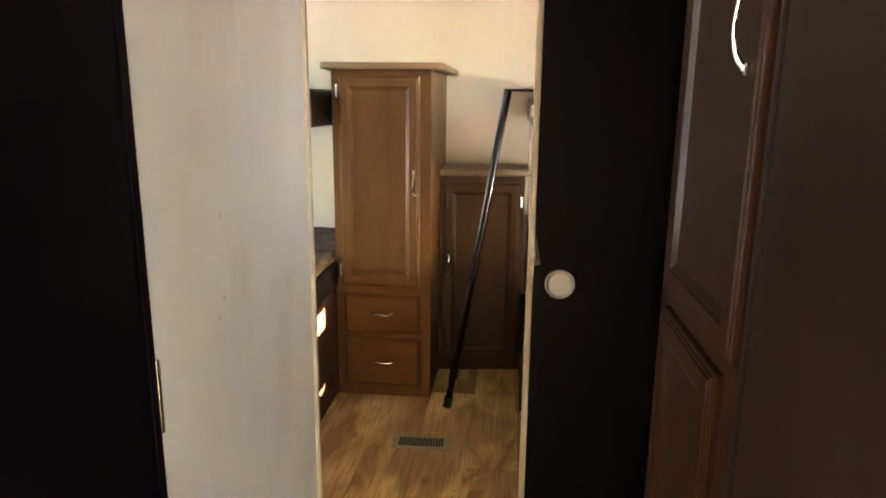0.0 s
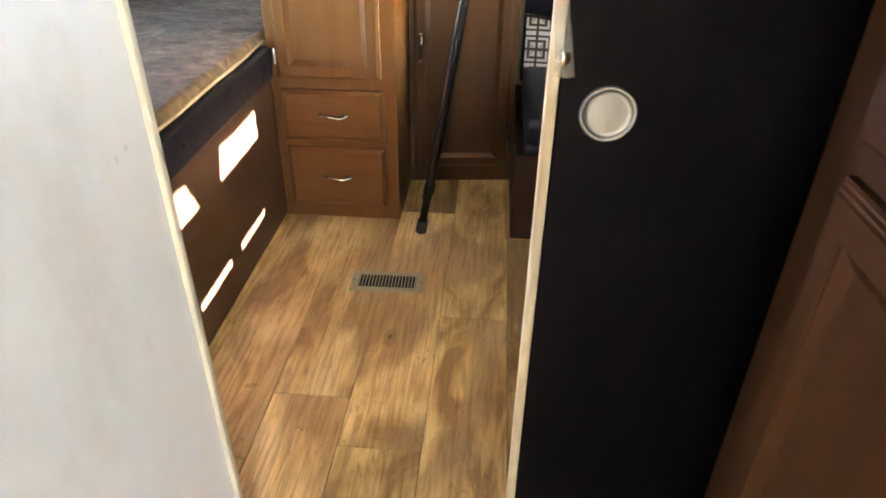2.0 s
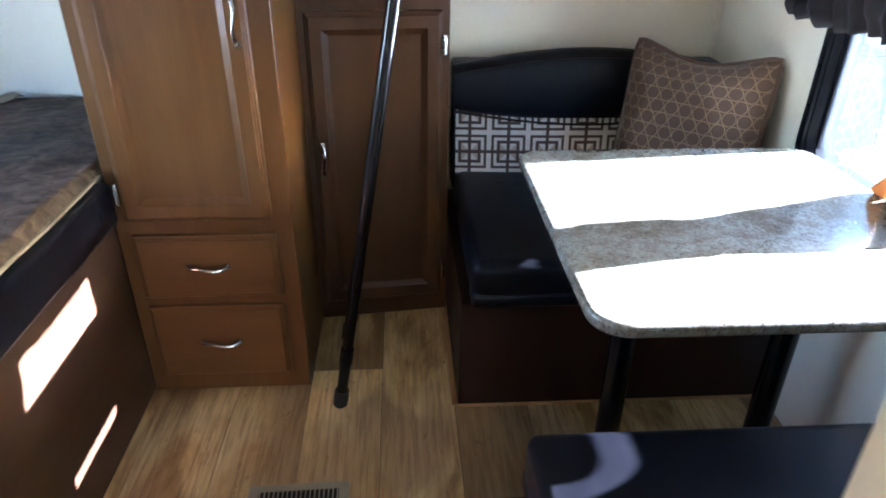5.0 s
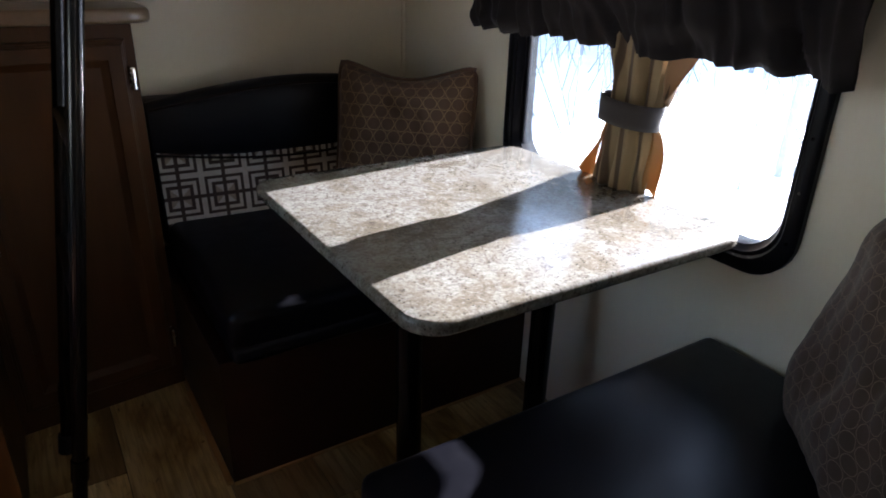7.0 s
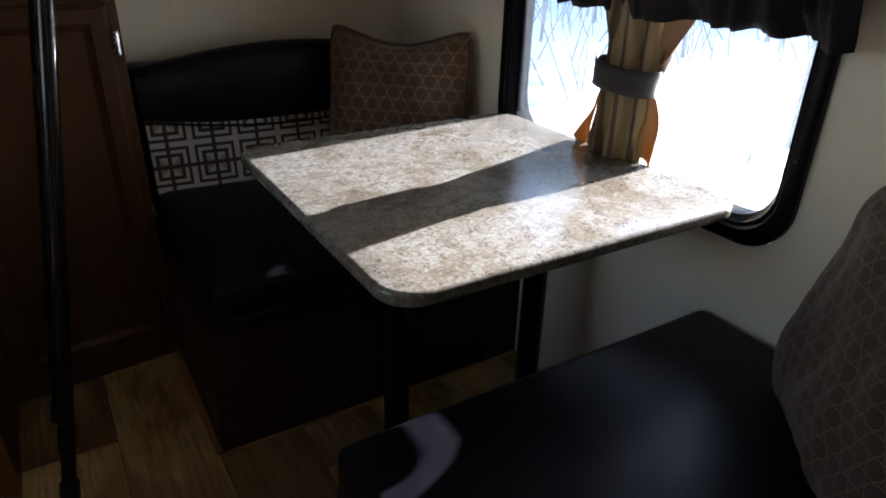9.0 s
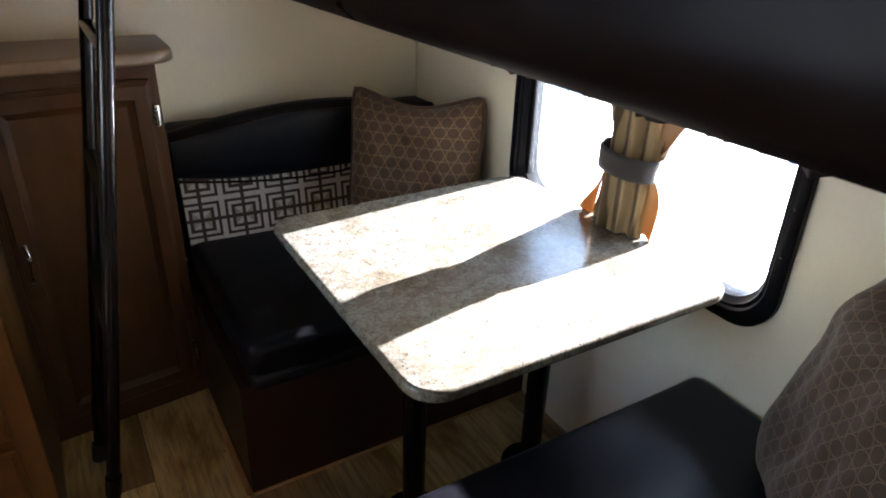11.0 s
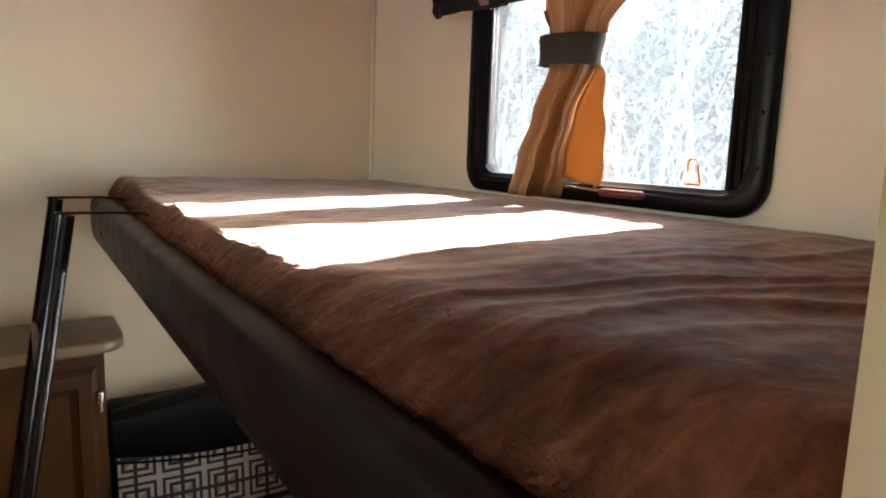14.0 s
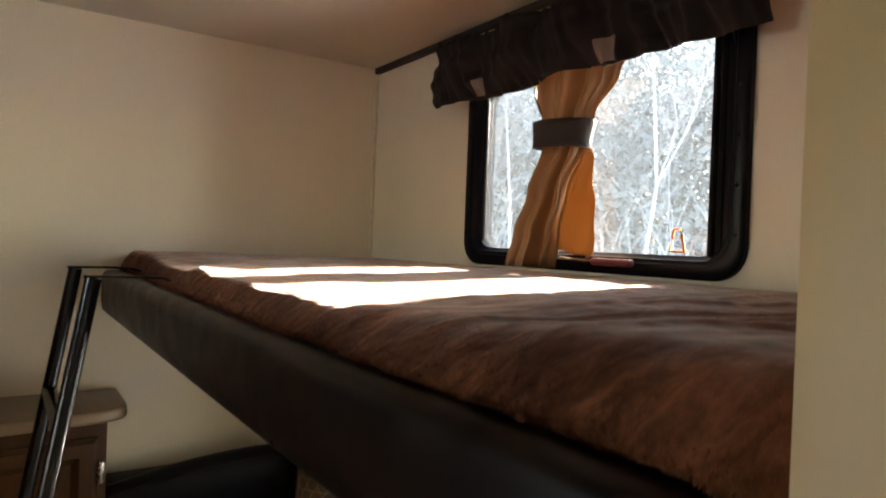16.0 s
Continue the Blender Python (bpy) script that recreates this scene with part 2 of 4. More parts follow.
def paint(name, col, rough=0.35, var=0.25, gloss=0.5):
    n = Nodes(name)
    k = n.noise(30, None, 4, 0.6)
    c = n.mix(n.ramp(k, [(0.3, (0, 0, 0)), (0.8, (var, var, var))]), col, tuple(min(1, v * 1.8 + 0.01) for v in col))
    n.bump(n.noise(250), 0.05, 0.0005)
    return n.done(c, n.math('MULTIPLY_ADD', k, 0.2, rough - 0.08), Specular_IOR_Level=gloss)


M["black_tube"] = paint("black_powder_coat", (0.0030, 0.0030, 0.0036), 0.20, gloss=0.30)
M["black_frame"] = paint("black_window_frame", (0.0026, 0.0026, 0.004), 0.30, gloss=0.12)
M["rubber"] = paint("black_rubber", (0.012, 0.012, 0.012), 0.7)
M["dark_trim"] = paint("dark_trim", (0.020, 0.013, 0.010), 0.5)
M["register"] = paint("beige_register_metal", (0.225, 0.212, 0.148), 0.4)
M["hole"] = paint("dark_hollow", (0.006, 0.005, 0.004), 0.9)
M["ply"] = wood_mat("raw_plywood_strip", (0.30, 0.17, 0.06), (0.42, 0.25, 0.10), (0.5, 0.32, 0.14), along=1, rough=0.6)
M["white_part"] = paint("white_plastic", (0.75, 0.75, 0.73), 0.4, 0.1)
M["orange"] = paint("orange_plastic", (0.80, 0.20, 0.02), 0.4)
M["maroon"] = paint("maroon_plastic", (0.12, 0.012, 0.012), 0.4)


def pane_mat():
    n = Nodes("window_glass")
    clear, gloss = n.t.nodes.new("ShaderNodeBsdfTransparent"), n.t.nodes.new("ShaderNodeBsdfGlossy")
    clear.inputs[0].default_value = (0.93, 0.96, 0.97, 1)
    gloss.inputs["Roughness"].default_value = 0.02
    fres, mx = n.t.nodes.new("ShaderNodeFresnel"), n.t.nodes.new("ShaderNodeMixShader")
    fres.inputs[0].default_value = 1.25
    n.t.links.new(fres.outputs[0], mx.inputs[0])
    n.t.links.new(clear.outputs[0], mx.inputs[1])
    n.t.links.new(gloss.outputs[0], mx.inputs[2])
    dust, veil = n.t.nodes.new("ShaderNodeBsdfTranslucent"), n.t.nodes.new("ShaderNodeMixShader")
    dust.inputs[0].default_value = (0.80, 0.90, 0.95, 1)
    n.t.links.new(n.math('MULTIPLY_ADD', n.noise(9, None, 4, 0.6), 0.008, 0.009), veil.inputs[0])
    n.t.links.new(mx.outputs[0], veil.inputs[1])
    n.t.links.new(dust.outputs[0], veil.inputs[2])
    n.t.links.new(veil.outputs[0], n.out.inputs[0])
    return n.mat


M["glass"] = pane_mat()


def strap_mat():
    n = Nodes("clear_vinyl_strap")
    clear, film = n.t.nodes.new("ShaderNodeBsdfTransparent"), n.t.nodes.new("ShaderNodeMixShader")
    n.done((0.8, 0.8, 0.78), 0.12)
    film.inputs[0].default_value = 0.20
    n.t.links.new(clear.outputs[0], film.inputs[1])
    n.t.links.new(n.b.outputs[0], film.inputs[2])
    n.t.links.new(film.outputs[0], n.out.inputs[0])
    return n.mat


M["strap"] = strap_mat()


def fur_mat(name, dark, mid, light, sheen=0.55, nap_size=(5.0, 11.0, 8.0)):
    n = Nodes(name)
    nap = n.noise(1.0, n.scaled(nap_size), 5, 0.62, 0.8)
    brushed = n.noise(1.0, n.scaled(tuple(3.6 * k for k in nap_size)), 4, 0.6, 0.9)
    hair = n.noise(1.0, n.scaled((150, 210, 160)), 3, 0.65, 0.6)
    c = n.ramp(n.math('MULTIPLY_ADD', brushed, 0.45, n.math('MULTIPLY', nap, 0.55)), [(0.36, dark), (0.5, mid), (0.64, light)])
    c = n.mix(n.ramp(hair, [(0.35, (0.28, 0.28, 0.28)), (0.6, (0, 0, 0))]), c, dark)
    n.bump(n.math('MULTIPLY_ADD', brushed, 1.4, n.math('MULTIPLY', hair, 0.35)), 0.22, 0.005)
    return n.done(c, 0.8, 0.0, Specular_IOR_Level=0.1, Sheen_Weight=sheen, Sheen_Roughness=0.3, Sheen_Tint=(1.0, 0.80, 0.68, 1))


M["fur"] = fur_mat("brown_plush", (0.052, 0.0182, 0.0086), (0.132, 0.0470, 0.0220), (0.270, 0.101, 0.0475), 0.36)
M["fur_grey"] = fur_mat("taupe_plush", (0.036, 0.023, 0.0135), (0.075, 0.050, 0.0305), (0.150, 0.106, 0.068), 0.10, (6.5, 7.5, 7.0))


def cloth_mat(name, col, weave=900, translucent=0.0, stripes=None, rough=0.8, sheen=0.1):
    n = Nodes(name)
    s = n.xyz()
    fold = n.noise(25, n.scaled((1, 1, 0.15)), 3, 0.6)
    w = n.noise(weave, None, 1, 0.5)
    c = n.mix(n.ramp(fold, [(0.3, (0, 0, 0)), (0.8, (0.5, 0.5, 0.5))]), col, tuple(v * 1.2 for v in col))
    if stripes:
        band = n.math('SINE', n.math('MULTIPLY', s[1], 150.0))
        c = n.mix(n.ramp(n.math('MULTIPLY_ADD', band, 0.5, 0.5), [(0.55, (0, 0, 0)), (0.80, (0.85, 0.85, 0.85))]), c, stripes)
    n.bump(w, 0.15, 0.0008)
    m = n.done(c, rough, 0.0, Sheen_Weight=sheen)
    if translucent:
        tr = n.t.nodes.new("ShaderNodeBsdfTranslucent")
        n.put(tr.inputs[0], c)
        mx = n.t.nodes.new("ShaderNodeMixShader")
        mx.inputs[0].default_value = translucent
        n.t.links.new(n.b.outputs[0], mx.inputs[1])
        n.t.links.new(tr.outputs[0], mx.inputs[2])
        n.t.links.new(mx.outputs[0], n.out.inputs[0])
    return m


M["valance"] = cloth_mat("dark_brown_valance", (0.012, 0.0085, 0.0080), translucent=0.05, rough=0.95, sheen=0.0)
M["curtain"] = cloth_mat("gold_tan_curtain", (0.27, 0.20, 0.105), translucent=0.10, stripes=(0.060, 0.034, 0.018))
M["satin"] = cloth_mat("gold_tan_satin", (0.25, 0.145, 0.066), translucent=0.16, rough=0.34)
M["lining"] = cloth_mat("orange_gold_lining", (0.30, 0.15, 0.042), translucent=0.25)
# pale colour for the sunlight that shows on the valance
M["patch"] = cloth_mat("painted_sun_patch", (0.20, 0.145, 0.105))
M["tieback"] = cloth_mat("dark_taupe_tieback", (0.024, 0.018, 0.016))


def honeycomb(name, ground, line, scale):
    """Rings on a hexagonal lattice, printed on plush cloth."""
    n = Nodes(name)
    uv = n.t.nodes.new("ShaderNodeTexCoord").outputs["UV"]
    x, y, _ = n.xyz(uv)
    x, y = n.math('MULTIPLY', x, scale), n.math('MULTIPLY', y, scale)
    best = None
    for ox, oy in ((0.0, 0.0), (0.5, 0.866)):
        dx = n.math('SUBTRACT', n.math('FLOORED_MODULO', n.math('ADD', x, ox), 1.0), 0.5)
        dy = n.math('SUBTRACT', n.math('FLOORED_MODULO', n.math('ADD', y, oy), 1.732), 0.866)
        d = n.math('SQRT', n.math('ADD', n.math('MULTIPLY', dx, dx), n.math('MULTIPLY', dy, dy)))
        best = d if best is None else n.math('MINIMUM', best, d)
    ring = n.math('ABSOLUTE', n.math('SUBTRACT', best, 0.455))
    worn = n.noise(3.0, None, 3, 0.6)
    f = n.math('MULTIPLY', n.ramp(ring, [(0.010, (1, 1, 1)), (0.034, (0, 0, 0))]), n.math('MULTIPLY_ADD', worn, 0.8, 0.35))
    base = n.mix(n.ramp(worn, [(0.35, (0, 0, 0)), (0.7, (0.6, 0.6, 0.6))]), ground, tuple(v * 1.5 for v in ground))
    n.bump(n.math('MULTIPLY_ADD', n.noise(400), 0.3, ring), 0.3, 0.002)
    return n.done(n.mix(f, base, line), 0.75, 0.0, Sheen_Weight=0.15)


M["pillow"] = honeycomb("honeycomb_plush", (0.064, 0.031, 0.0135), (0.32, 0.22, 0.105), 10.5)
M["pillow_grey"] = honeycomb("honeycomb_taupe", (0.048, 0.028, 0.0175), (0.22, 0.160, 0.108), 15.5)


def lattice_mat():
    """Cream and brown key-pattern upholstery."""
    n = Nodes("key_pattern_upholstery")
    x, _, z = n.xyz()
    P = 0.128
    u = n.math('ABSOLUTE', n.math('SUBTRACT', n.math('FLOORED_MODULO', n.math('DIVIDE', x, P), 1.0), 0.5))
    v = n.math('ABSOLUTE', n.math('SUBTRACT', n.math('FLOORED_MODULO', n.math('DIVIDE', n.math('ADD', z, 0.022), P), 1.0), 0.5))
    d = n.math('MAXIMUM', u, v)
    small = n.math('MINIMUM', u, v)
    rings = n.ramp(d, [(0.0, (1, 1, 1)), (0.210, (1, 1, 1)), (0.220, (0, 0, 0)), (0.290, (0, 0, 0)), (0.300, (1, 1, 1)),
                       (0.365, (1, 1, 1)), (0.375, (0, 0, 0)), (0.435, (0, 0, 0)), (0.445, (1, 1, 1))])
    cross = n.ramp(small, [(0.038, (0, 0, 0)), (0.048, (1, 1, 1))])
    f = n.math('MULTIPLY', rings, cross)
    half = n.math('MULTIPLY', n.math('GREATER_THAN', u, v), n.math('LESS_THAN', d, 0.23))
    cream = n.mix(n.math('MULTIPLY', half, 0.8), (0.47, 0.42, 0.35), (0.21, 0.15, 0.095))
    tone = n.noise(60, None, 3, 0.6)
    cream = n.mix(n.ramp(tone, [(0.42, (0, 0, 0)), (0.6, (0.35, 0.35, 0.35))]), cream, (0.36, 0.29, 0.21))
    n.bump(n.noise(700), 0.2, 0.001)
    return n.done(n.mix(f, (0.040, 0.020, 0.013), cream), 0.75)


M["lattice"] = lattice_mat()


def ground_mat():
    n = Nodes("pale_frosty_ground")
    a = n.noise(0.4, None, 5, 0.6)
    b = n.noise(6, None, 5, 0.7)
    c = n.ramp(a, [(0.35, (0.74, 0.74, 0.73)), (0.6, (0.83, 0.84, 0.85))])
    c = n.mix(n.ramp(b, [(0.4, (0.5, 0.5, 0.5)), (0.6, (0, 0, 0))]), c, (0.68, 0.67, 0.65))
    n.bump(b, 0.4, 0.03)
    return n.done(c, 0.9)


M["ground"] = ground_mat()
M["bark"] = paint("frosted_bark", (0.17, 0.18, 0.185), 0.85, 0.4)


def leaf_mat():
    n = Nodes("pale_winter_foliage")
    g = n.t.nodes.new("ShaderNodeNewGeometry")
    c = n.ramp(g.outputs["Random Per Island"], [(0.0, (0.12, 0.14, 0.14)), (0.5, (0.145, 0.165, 0.168)), (1.0, (0.175, 0.195, 0.20))])
    return n.done(c, 0.6)


M["leaf"] = leaf_mat()


# ---------------------------------------------------------------- mesh helpers
def mesh_ob(name, bm, mat, smooth=False):
    me = bpy.data.meshes.new(name)
    bm.normal_update()
    bm.to_mesh(me)
    bm.free()
    me.materials.append(M[mat])
    if smooth:
        me.polygons.foreach_set("use_smooth", [True] * len(me.polygons))
        me.set_sharp_from_angle(angle=radians(40))
    return new(name, me)


def thing(name, at, label, category, group="", kind=""):
    ob = new(name)
    ob.location = at
    return tagged(ob, label, category, group, kind)


def under(ob, parent):
    ob.parent = parent
    ob.matrix_parent_inverse = Matrix.Translation(parent.location).inverted() if parent.type == 'EMPTY' and parent.parent is None else Matrix()
    return ob


def part(name, bm, mat, parent, label="", smooth=False):
    ob = under(mesh_ob(name, bm, mat, smooth), parent)
    return tagged(ob, label)


def box(x0, x1, y0, y1, z0, z1, r=0.0, seg=2, bm=None, m=None):
    """A box with rounded edges, added to bm."""
    one = bmesh.new()
    bmesh.ops.create_cube(one, size=1.0, matrix=Matrix.Translation(((x0 + x1) / 2, (y0 + y1) / 2, (z0 + z1) / 2)) @ Matrix.Diagonal((x1 - x0, y1 - y0, z1 - z0, 1)))
    if r:
        bmesh.ops.bevel(one, geom=list(one.edges), offset=r, segments=seg, profile=0.5, affect='EDGES')
    if m is not None:
        bmesh.ops.transform(one, matrix=m, verts=one.verts)
    return joined(bm, one)


def joined(bm, one):
    if bm is None:
        return one
    me = bpy.data.meshes.new("joint")
    one.to_mesh(me)
    one.free()
    bm.from_mesh(me)
    bpy.data.meshes.remove(me)
    return bm


def tube(points, radius, sides=10, bm=None, flat=1.0, caps=True, up=(0, 0, 1)):
    """A round bar along points; radius may be one number or one for each point."""
    bm = bm or bmesh.new()
    pts = [Vector(p) for p in points]
    rad = radius if isinstance(radius, (list, tuple)) else [radius] * len(pts)
    rings = []
    side = None
    for i, p in enumerate(pts):
        d = (pts[min(i + 1, len(pts) - 1)] - pts[max(i - 1, 0)]).normalized()
        ref = Vector(up)
        if abs(d.dot(ref)) > 0.95:
            ref = Vector((0, 1, 0)) if abs(d.y) < 0.9 else Vector((1, 0, 0))
        side = d.cross(ref).normalized()
        nrm = side.cross(d).normalized()
        rings.append([bm.verts.new(p + rad[i] * (math.cos(a) * side + flat * math.sin(a) * nrm)) for a in [2 * math.pi * k / sides for k in range(sides)]])
    for a, b in zip(rings, rings[1:]):
        for k in range(sides):
            bm.faces.new((a[k], a[(k + 1) % sides], b[(k + 1) % sides], b[k]))
    if caps:
        bm.faces.new(list(reversed(rings[0])))
        bm.faces.new(rings[-1])
    return bm


def surf(nu, nv, f, bm=None, closed=False, uv=False):
    """A sheet of quads through f(u, v) with u, v from 0 to 1."""
    bm = bm or bmesh.new()
    rows = [[bm.verts.new(f(i / nu, j / nv)) for i in range(nu if closed else nu + 1)] for j in range(nv + 1)]
    lay = bm.loops.layers.uv.verify() if uv else None
    n = len(rows[0])
    for j in range(nv):
        for i in range(n if closed else n - 1):
            k = (i + 1) % n
            fc = bm.faces.new((rows[j][i], rows[j][k], rows[j + 1][k], rows[j + 1][i]))
            if uv:
                for l, (a, b) in zip(fc.loops, ((i, j), (i + 1, j), (i + 1, j + 1), (i, j + 1))):
                    l[lay].uv = (a / nu, b / nv)
    return bm


def outline(points, z0, z1, r=0.0, seg=2, bm=None):
    """A slab with the outline points (x, y), from z0 to z1, with rounded rims."""
    one = bmesh.new()
    face = one.faces.new([one.verts.new((x, y, z0)) for x, y in points])
    made = bmesh.ops.extrude_face_region(one, geom=[face])
    bmesh.ops.translate(one, vec=(0, 0, z1 - z0), verts=[g for g in made["geom"] if isinstance(g, bmesh.types.BMVert)])
    bmesh.ops.recalc_face_normals(one, faces=one.faces)
    if r:
        rim = [e for e in one.edges if abs(e.verts[0].co.z - e.verts[1].co.z) < 1e-6]
        bmesh.ops.bevel(one, geom=rim, offset=r, segments=seg, profile=0.5, affect='EDGES')
    return joined(bm, one)


def rounded_rect(x0, x1, y0, y1, r, n=6, corners=(1, 1, 1, 1)):
    pts = []
    for k, (cx, cy, a0) in enumerate(((x1 - r, y1 - r, 0), (x0 + r, y1 - r, 90), (x0 + r, y0 + r, 180), (x1 - r, y0 + r, 270))):
        if corners[k]:
            pts += [(cx + r * math.cos(radians(a0 + 90 * i / n)), cy + r * math.sin(radians(a0 + 90 * i / n))) for i in range(n + 1)]
        else:
            pts.append(((x1, y1), (x0, y1), (x0, y0), (x1, y0))[k])
    return pts


def ringed(loops, bm=None, fill_last=True):
    """Quads between loops of equal length; the last loop is filled."""
    bm = bm or bmesh.new()
    vs = [[bm.verts.new(p) for p in lp] for lp in loops]
    n = len(vs[0])
    for a, b in zip(vs, vs[1:]):
        for k in range(n):
            bm.faces.new((a[k], a[(k + 1) % n], b[(k + 1) % n], b[k]))
    if fill_last:
        bm.faces.new(vs[-1])
    return bm


DOOR_RINGS = [(0, 0), (0, .009), (.003, .012), (.006, .0125), (.008, .016), (.011, .0165), (.013, .020), (.046, .020),
              (.048, .0175), (.062, .0105), (.065, .0095), (.068, .0095)]
DRAWER_RINGS = [(0, 0), (0, .009), (.003, .012), (.006, .0125), (.008, .016), (.011, .0165), (.013, .020), (.015, .020)]


def panel(m, w, h, rings):
    """A cabinet front, w wide and h high, its face towards -y of m, with stepped edges and a sunk panel."""
    loops = [[m @ Vector(p) for p in ((i, -d, i), (w - i, -d, i), (w - i, -d, h - i), (i, -d, h - i))] for i, d in rings]
    return ringed(loops)


def arch_handle(m, length, parent, thick=1.0):
    """A bow handle along x of m that stands out towards -y, with two flat feet."""
    bm = bmesh.new()
    pts = []
    for i in range(13):
        s = i / 12
        pts.append(m @ Vector(((s - 0.5) * length, -0.004 - 0.018 * math.sin(math.pi * s) ** 0.6, 0.0035 * math.sin(2 * math.pi * s))))
    tube(pts, [thick * (0.0075 - 0.0035 * math.sin(math.pi * i / 12)) for i in range(13)], 8, bm, up=m.to_3x3() @ Vector((0, -1, 0)))
    for s in (-0.5, 0.5):
        box(s * length - 0.008, s * length + 0.008, -0.006, 0.0, -0.008, 0.008, 0.002, 1, bm, m)
    return part("handle", bm, "nickel", parent, "bright nickel bow handle", True)


def hinge(m, parent):
    bm = box(-0.007, 0.007, -0.024, 0.001, -0.03, 0.03, 0.004, 2, None, m)
    tube([m @ Vector((0, -0.024, -0.025)), m @ Vector((0, -0.024, 0.025))], 0.0045, 8, bm)
    return part("hinge", bm, "nickel", parent, "small nickel hinge", True)


def structure(name, bm, mat, label, category, smooth=False):
    return tagged(mesh_ob(name, bm, mat, smooth), label, category, kind="structure")


# ---------------------------------------------------------------- the shell
X0, X1, Y0, Y1, H = -1.38, 1.41, 1.75, 3.83, 2.21
WIN_Y0, WIN_Y1 = 2.315, 3.215
LEFT_Y = WIN_Y0
LOW_Z0, LOW_Z1, UP_Z0, UP_Z1 = 0.655, 1.235, 1.51, 2.07
T = 0.06


def wall_with_holes(x0, x1, y0, y1, z0, z1, holes, along):
    """A wall slab with rectangular openings (a0, a1, z0, z1) along 'x' or 'y', each with its own span of wall."""
    bm = bmesh.new()
    lo, hi = (y0, y1) if along == 'y' else (x0, x1)
    cuts = sorted({lo, hi, *[c for h in holes for c in h[:2]]})
    for a, b in zip(cuts, cuts[1:]):
        zs = [z0]
        for h in sorted(holes, key=lambda h: h[2]):
            if h[0] <= a and b <= h[1]:
                zs += [h[2], h[3]]
        zs.append(z1)
        for c, d in zip(zs[::2], zs[1::2]):
            if along == 'y':
                box(x0, x1, a, b, c, d, bm=bm)
            else:
                box(a, b, y0, y1, c, d, bm=bm)
    return bm


IN = 0.035
wall_east = structure("wall_east", wall_with_holes(X1, X1 + T, -4.0, Y1 + T, 0, H + .02,
    [(WIN_Y0 + IN, WIN_Y1 - IN, LOW_Z0 + .02, LOW_Z1 - .02), (WIN_Y0 + IN, WIN_Y1 - IN, UP_Z0 + .02, UP_Z1 - .02), (-2.95, -1.65, 1.05, 1.65)], 'y'),
    "cream", "cream vinyl wallboard outer wall with two stacked windows", "wall")
wall_west = structure("wall_west", wall_with_holes(X0 - T, X0, -4.0, Y1 + T, 0, H + .02,
    [(2.32, 3.12, 0.83, 1.23), (2.36, 3.08, 1.59, 1.97), (-2.95, -1.65, 1.05, 1.65)], 'y'), "cream", "cream vinyl wallboard outer wall", "wall")
structure("wall_north", box(X0, X1, Y1, Y1 + T, 0, H + .02), "cream", "cream vinyl wallboard rear wall, faintly stained", "wall")
structure("wall_south", box(X0 - T, X1 + T, -4.06, -4.0, 0, H + .02), "cream", "plain cream wall closing the living end", "wall")
structure("ceiling", box(X0 - T, X1 + T, -4.06, Y1 + T, H, H + 0.05), "ceiling", "flat cream ceiling panel", "ceiling")
structure("wall_bunk_west", box(X0, -0.085, 1.67, 1.71, 0, H), "cream", "cream partition at the end of the lower bed", "wall")
structure("wall_bunk_east", box(0.507, X1, 1.70, Y0, 0, H), "cream", "cream partition beside the doorway", "wall")
structure("wall_hall_west", box(-0.085, -0.045, 0.997, 1.700, 0, H), "scuffed", "scuffed off-white hall wall with smudges and drips", "wall")
structure("wall_hall_south", box(-0.085, -0.045, -0.2, 0.30, 0, H), "scuffed", "scuffed off-white hall wall", "wall")
structure("door_header", box(-0.085, -0.045, 0.30, 0.997, 2.06, H), "scuffed", "off-white strip of wall over a door", "wall")
structure("wall_bath_south", box(X0, -0.085, -0.2, -0.16, 0, H), "cream", "plain cream wall of the bathroom", "wall")
structure("wall_closet_south", box(0.83, X1, -0.2, -0.16, 0, H), "cream", "plain cream wall behind the hall cabinet", "wall")
structure("doorway_trim_west", box(-0.092, -0.036, 1.700, 1.716, 0, H, .004), "strip", "thin off-white edge trim of the wall end", "trim", True)
structure("doorway_trim_east", box(0.497, 0.507, 1.6985, 1.753, 0, H, .003), "trim", "cream edge trim of the doorway", "trim", True)
structure("corner_trim", box(X1 - .014, X1, Y1 - .010, Y1, 0, H, .003), "cream", "thin cream corner moulding", "trim", True)
structure("corner_trim_west", box(X0, X0 + .014, Y1 - .010, Y1, 0, H, .003), "cream", "thin cream corner moulding", "trim", True)
structure("ceiling_trim", box(X1 - .02, X1, Y0, Y1 - .012, H - .022, H, .004), "dark_trim", "dark brown moulding between wall and ceiling", "trim", True)
structure("subfloor", box(X0 - T, X1 + T, -4.06, Y1 + T, -0.06, -0.006), "hole", "dark floor base under the planks", "floor")


